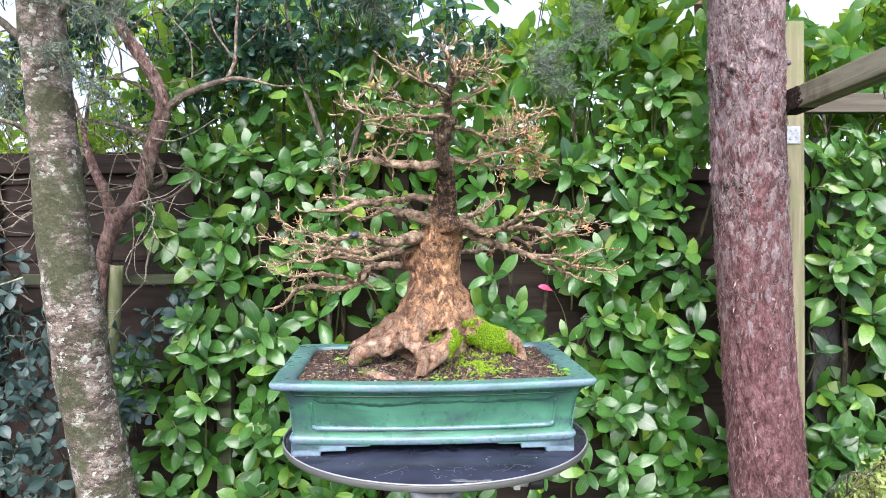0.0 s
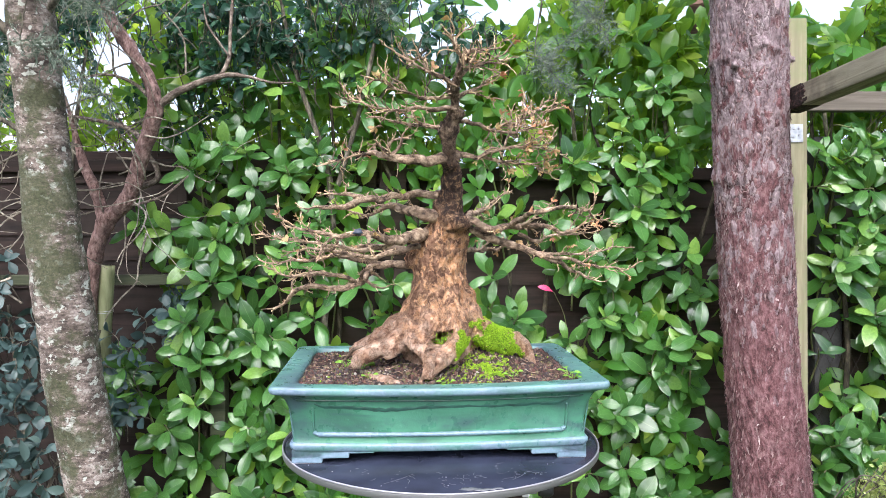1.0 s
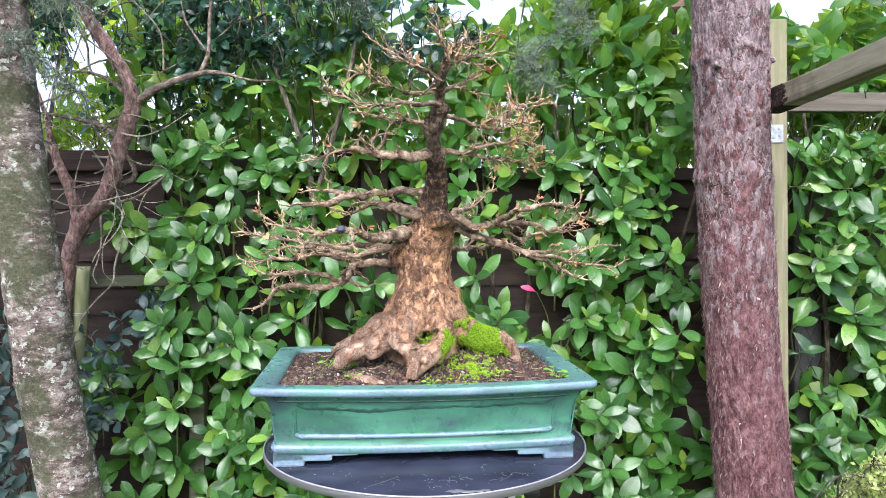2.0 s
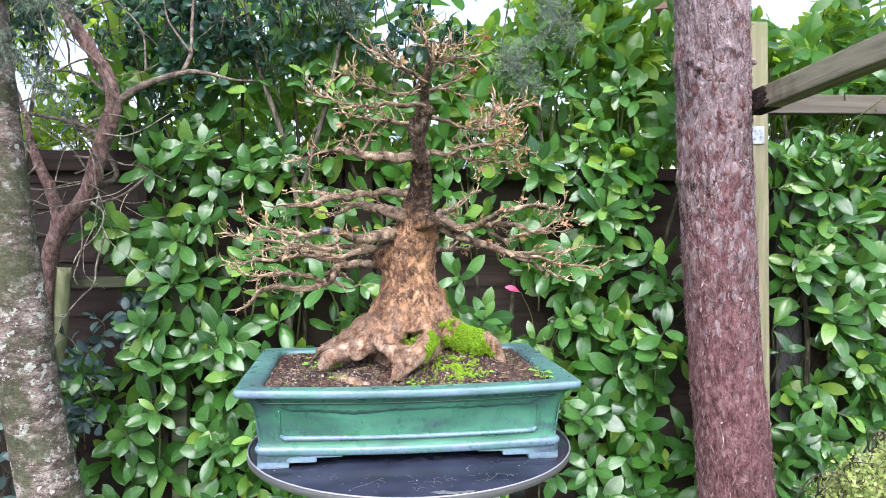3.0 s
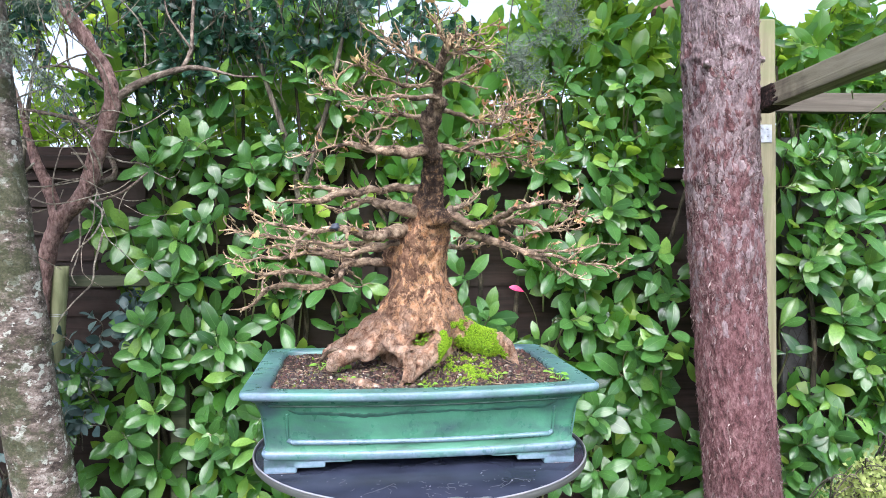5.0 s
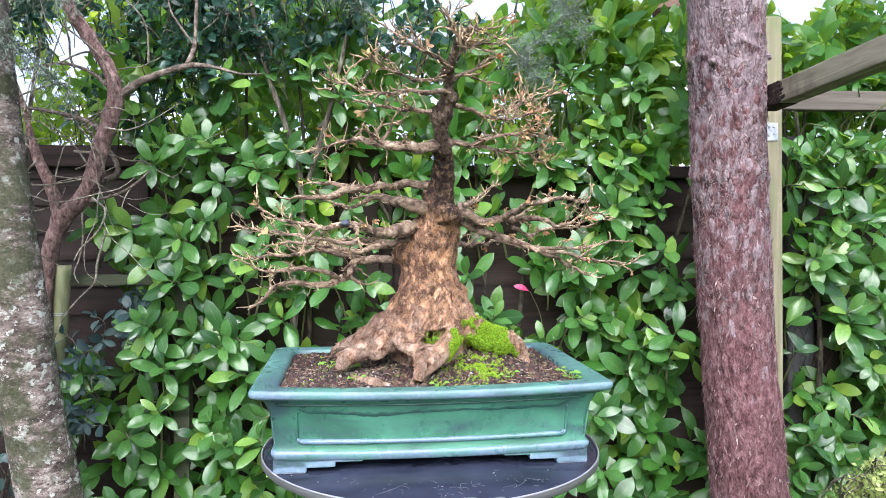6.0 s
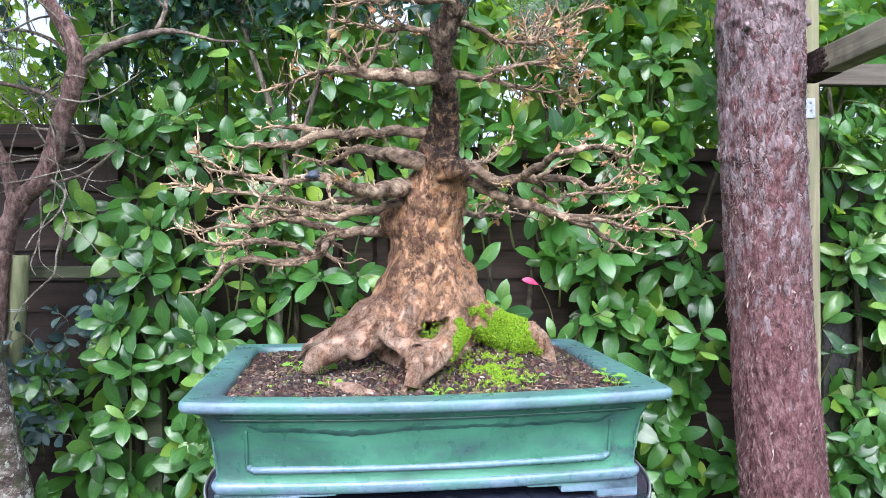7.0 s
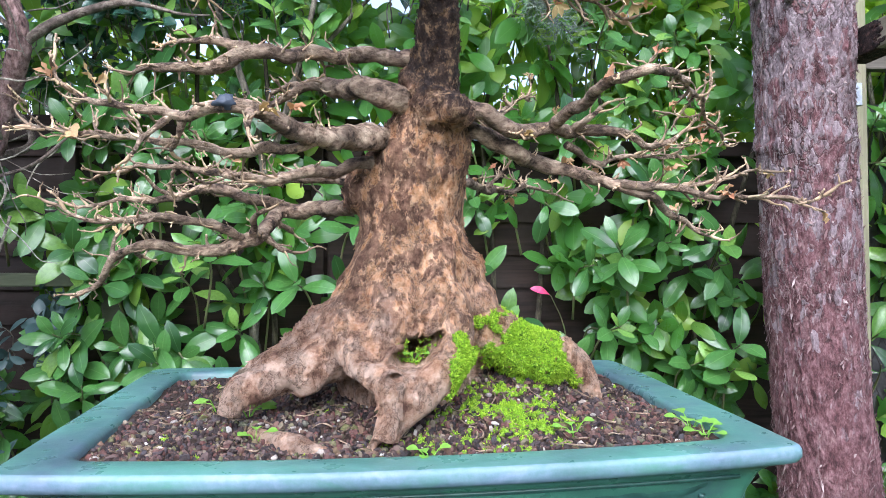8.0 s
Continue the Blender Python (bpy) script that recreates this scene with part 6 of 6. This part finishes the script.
clump("slate_leaved_shrub", "shaded evergreen shrub with dull blue-grey leaves", "shrub", (-1.6, 2.72, 0), MAT["slate_leaf"], OVAL, [((-1.58, 2.62, 0.98), (0.26, 0.14, 0.30)), ((-1.52, 2.6, 0.55), (0.30, 0.16, 0.25)), ((-1.22, 2.72, 0.9), (0.12, 0.07, 0.28)), ((-1.75, 2.6, 1.3), (0.2, 0.14, 0.2)), ((-1.05, 2.8, 1.15), (0.14, 0.05, 0.16))], 7, 0.062, MAT["grey_bark"], branches=[[(-1.6, 2.72, -0.05, 0.014), (-1.55, 2.7, 0.6, 0.011), (-1.6, 2.68, 1.2, 0.006)], [(-1.58, 2.71, 0.2, 0.01), (-1.4, 2.7, 0.7, 0.007), (-1.28, 2.72, 1.1, 0.004)]])
clump("box_shrub", "clipped small-leaved golden green box shrub", "shrub", (1.32, 1.8, 0), MAT["box_leaf"], [tiny_leaf(0.28, 0.06), tiny_leaf(0.34, 0.1), tiny_leaf(0.24, 0.02)], [((1.33, 1.80, 0.69), (0.27, 0.24, 0.19)), ((1.55, 1.85, 0.75), (0.28, 0.27, 0.21)), ((1.18, 1.78, 0.68), (0.16, 0.15, 0.12)), ((1.45, 1.85, 0.40), (0.36, 0.32, 0.26)), ((1.62, 1.7, 0.6), (0.22, 0.2, 0.16))], 560, 0.0155, MAT["grey_bark"], branches=[[(1.32, 1.8, -0.05, 0.016), (1.31, 1.8, 0.4, 0.012), (1.25, 1.8, 0.72, 0.006)], [(1.32, 1.8, 0.1, 0.012), (1.4, 1.84, 0.5, 0.008), (1.48, 1.86, 0.8, 0.004)]])
# lighter foliage beyond the fence, its light from behind partly put into the colour
clump("garden_hedge", "bright yellow-green leafy hedge beyond the fence", "hedge", (0.0, 3.7, 0), MAT["backlit_lime_leaf"], OVAL, [((-1.3, 3.6, 2.10), (0.6, 0.25, 0.35)), ((-1.6, 3.5, 1.95), (0.6, 0.2, 0.2)), ((-1.5, 3.6, 2.5), (0.7, 0.2, 0.3)), ((-2.0, 3.8, 2.8), (0.8, 0.2, 0.35)), ((-1.0, 3.8, 2.75), (0.6, 0.2, 0.3)), ((-0.5, 3.6, 2.1), (0.45, 0.25, 0.3)), ((0.35, 3.6, 2.0), (0.45, 0.25, 0.28)), ((1.15, 3.6, 2.2), (0.45, 0.25, 0.4)), ((2.0, 3.6, 2.1), (0.5, 0.25, 0.4)), ((-2.1, 3.6, 2.1), (0.4, 0.25, 0.35)), ((0.3, 3.35, 1.85), (0.7, 0.15, 0.12)), ((1.15, 3.32, 1.88), (0.5, 0.12, 0.16)), ((1.95, 3.32, 1.9), (0.4, 0.12, 0.16)), ((0.75, 3.35, 2.05), (0.4, 0.12, 0.16)), ((-0.6, 3.35, 1.88), (0.6, 0.15, 0.12))], 8.0, 0.064, MAT["grey_bark"], branches=[[(x, 3.7, -0.05, 0.03), (x + 0.05, 3.68, 1.2, 0.022), (x - 0.05, 3.65, 1.95, 0.01)] for x in (-1.9, -1.1, -0.3, 0.5, 1.2, 2.0)])

clump("laurel_canopy", "laurel leaves above the fence, backlight put into their pale colour", "shrub", (1.0, 3.1, 0), MAT["backlit_lime_leaf"], LAUREL, [((0.62, 3.12, 2.36), (0.26, 0.12, 0.22)), ((0.98, 3.10, 2.30), (0.22, 0.12, 0.30)), ((1.62, 3.14, 2.20), (0.22, 0.12, 0.14)), ((2.0, 3.14, 2.30), (0.32, 0.14, 0.28)), ((0.3, 3.14, 2.22), (0.2, 0.1, 0.14))], 7.0, 0.125, MAT["grey_bark"], branches=[[(x, 3.12, -0.05, 0.02), (x + 0.04, 3.1, 1.2, 0.015), (x - 0.03, 3.12, 2.1, 0.008)] for x in (0.6, 1.0, 1.7, 2.05)])

# old shrub with red-brown limbs
old = thing("old_shrub", "old multi-stemmed shrub with bare red-brown limbs", "shrub", (-1.35, 2.72, 0))
for pts in ([(-1.38, 2.72, -0.1, 0.036), (-1.36, 2.72, 0.5, 0.033), (-1.332, 2.72, 0.974, 0.0305), (-1.308, 2.72, 1.322, 0.0327), (-1.254, 2.7, 1.496, 0.0375), (-1.159, 2.68, 1.591, 0.037), (-1.086, 2.65, 1.77, 0.035), (-1.025, 2.6, 1.909, 0.0325), (-1.043, 2.6, 2.013, 0.0292), (-1.111, 2.6, 2.127, 0.0292), (-1.194, 2.6, 2.273, 0.025), (-1.23, 2.62, 2.5, 0.02)],
            [(-1.023, 2.6, 1.915, 0.0187), (-0.925, 2.6, 1.981, 0.0187), (-0.789, 2.6, 2.028, 0.0146), (-0.706, 2.6, 2.030, 0.0095), (-0.60, 2.6, 2.005, 0.006), (-0.53, 2.62, 2.01, 0.0035)],
            [(-0.789, 2.6, 2.028, 0.0104), (-0.757, 2.6, 2.095, 0.0104), (-0.756, 2.62, 2.226, 0.0084), (-0.747, 2.64, 2.4, 0.0063)],
            [(-0.757, 2.6, 2.1, 0.006), (-0.80, 2.61, 2.16, 0.006), (-0.84, 2.62, 2.22, 0.005), (-0.86, 2.63, 2.3, 0.003)],
            [(-1.244, 2.7, 1.48, 0.028), (-1.296, 2.72, 1.627, 0.0261), (-1.354, 2.75, 1.729, 0.022), (-1.401, 2.78, 1.85, 0.0133), (-1.45, 2.8, 2.0, 0.007)],
            [(-1.156, 2.7, 1.62, 0.0173), (-1.098, 2.8, 1.677, 0.0157), (-1.128, 2.85, 1.75, 0.0137), (-1.218, 2.9, 1.83, 0.0093), (-1.3, 2.9, 1.95, 0.005)],
            [(-1.17, 2.68, 1.56, 0.0086), (-1.022, 2.66, 1.6, 0.0075), (-0.919, 2.64, 1.673, 0.0042)],
            [(-1.05, 2.6, 1.96, 0.012), (-1.13, 2.66, 2.02, 0.009), (-1.25, 2.7, 2.06, 0.007), (-1.4, 2.72, 2.04, 0.004)],
            [(-1.09, 2.66, 1.80, 0.016), (-1.17, 2.72, 1.86, 0.013), (-1.32, 2.75, 1.90, 0.01), (-1.5, 2.78, 1.93, 0.006)]):
    stem = pts[0][3] > 0.025
    part("limb", Geo().tube([(x, y, z, r * (0.82 if stem else 0.7)) for x, y, z, r in pts], 16, 0.22, 22, 0.02), MAT["red_bark" if stem else "bough_bark"], old, "" if stem else "thin grey bough")
random.seed(41)
for k in range(125):
    x, z = rnd(-1.95, -0.85), rnd(1.5, 2.4)
    if k > 55:
        x, z = rnd(-1.95, -0.95), random.gauss(1.72, 0.12)
    if k > 112:
        x, z = rnd(-1.9, -1.3), rnd(1.2, 1.7)
    p = Vector((x, rnd(2.45, 2.85), z))
    d = Vector((rnd(-1, 1), rnd(-0.4, 0.4), rnd(-0.6, 0.8))).normalized()
    pts, r = [], rnd(0.0012, 0.0048)
    for s in range(7):
        pts.append((*p, r * (1 - 0.1 * s)))
        d = (d + Vector((rnd(-1, 1), rnd(-0.6, 0.6), rnd(-1, 1))) * 0.5).normalized()
        p = p + d * rnd(0.035, 0.085)
    part("bare_twig", Geo().tube(pts, 6, 0.1, 40, 0.02), MAT["pale_twig"], old)


def spray(at, way, length, seed):
    """A hanging spray of fine grey-green conifer shoots."""
    random.seed(seed)
    s = thing("conifer_spray", "feathery grey-green conifer spray hanging from above", "conifer branch", at, "conifer sprays")
    top = Vector(at) + Vector((rnd(-0.1, 0.1), 0.05, 0.8))
    d = Vector(way).normalized()
    stem = [(*top, 0.004), (*(Vector(at) * 0.5 + top * 0.5 + Vector((0.02, 0, 0))), 0.003)]
    pts = []
    p = Vector(at)
    for k in range(6):
        pts.append(p.copy())
        d = (d + Vector((rnd(-0.3, 0.3), rnd(-0.2, 0.2), rnd(-0.35, 0.15)))).normalized()
        p = p + d * length / 5
    part("stem", Geo().tube(stem + [(*q, 0.002 - 0.0002 * k) for k, q in enumerate(pts)], 5), MAT["grey_bark"], s)
    g = Geo()
    for k in range(95):
        t = rnd(0, 4.99)
        a = pts[int(t)].lerp(pts[int(t) + 1], t % 1)
        e = Vector((rnd(-1, 1), rnd(-0.8, 0.6), rnd(-0.9, 0.5))).normalized()
        q, line = a.copy(), []
        l = rnd(0.03, 0.08)
        for j in range(5):
            line.append((*q, 0.0010 - 0.00012 * j))
            e = (e + Vector((rnd(-1, 1), rnd(-1, 1), rnd(-1, 0.8))) * 0.6).normalized()
            q = q + e * l / 4
            for side in range(3):
                f = (e + Vector((rnd(-1, 1), rnd(-1, 1), rnd(-1, 1))) * 0.8).normalized()
                l2 = rnd(0.006, 0.018)
                b = q + f * l2
                c = b + (f + Vector((rnd(-1, 1), rnd(-1, 1), rnd(-1, 1))) * 0.5).normalized() * l2 * 0.7
                first = len(g.v)
                w = f.orthogonal().normalized() * 0.0008
                g.v += [tuple(q - w), tuple(q + w), tuple(b + w), tuple(b - w), tuple(c)]
                g.f += [(first, first + 1, first + 2, first + 3), (first + 3, first + 2, first + 4)]
        g.tube(line, 3, close=False)
    part("needle_growth", g, MAT["needle"], s, kind="stuff")


for at, way, l, seed in (((0.50, 2.70, 2.36), (0.3, -0.1, -0.4), 0.25, 51), ((0.62, 2.70, 2.30), (-0.6, 0, -0.5), 0.32, 52), ((0.36, 2.68, 2.16), (0.4, 0, -0.5), 0.22, 54), ((-0.30, 2.66, 2.36), (0.3, 0, -0.3), 0.16, 55), ((-1.22, 2.1, 2.02), (0.8, 0.1, -0.25), 0.3, 56), ((-1.30, 2.1, 2.22), (0.8, 0.1, -0.2), 0.36, 57), ((-1.15, 2.2, 2.27), (0.8, 0.1, -0.3), 0.18, 58), ((-1.45, 2.3, 2.1), (0.1, 0, -0.7), 0.3, 60)):
    spray(at, way, l, seed)

# fallen pink petal-like leaf caught on a shoot
f = thing("pink_petal", "single bright pink petal caught on a laurel shoot", "petal", (0.445, 2.84, 1.24))
part("petal", Geo().leaf(frame_of((0.448, 2.835, 1.232), (-1, -0.1, 0.45), (0, -1, 0.6)), leaf_shape(0.2, 0.2, 0.2), 0.062), MAT["pink"], f)
part("stalk", Geo().tube([(0.448, 2.835, 1.232, 0.0014), (0.46, 2.84, 1.215, 0.0014), (0.51, 2.87, 1.08, 0.002), (0.53, 2.88, 0.7, 0.003), (0.52, 2.88, 0.0, 0.004)], 6), MAT["shoot_bark"], f)
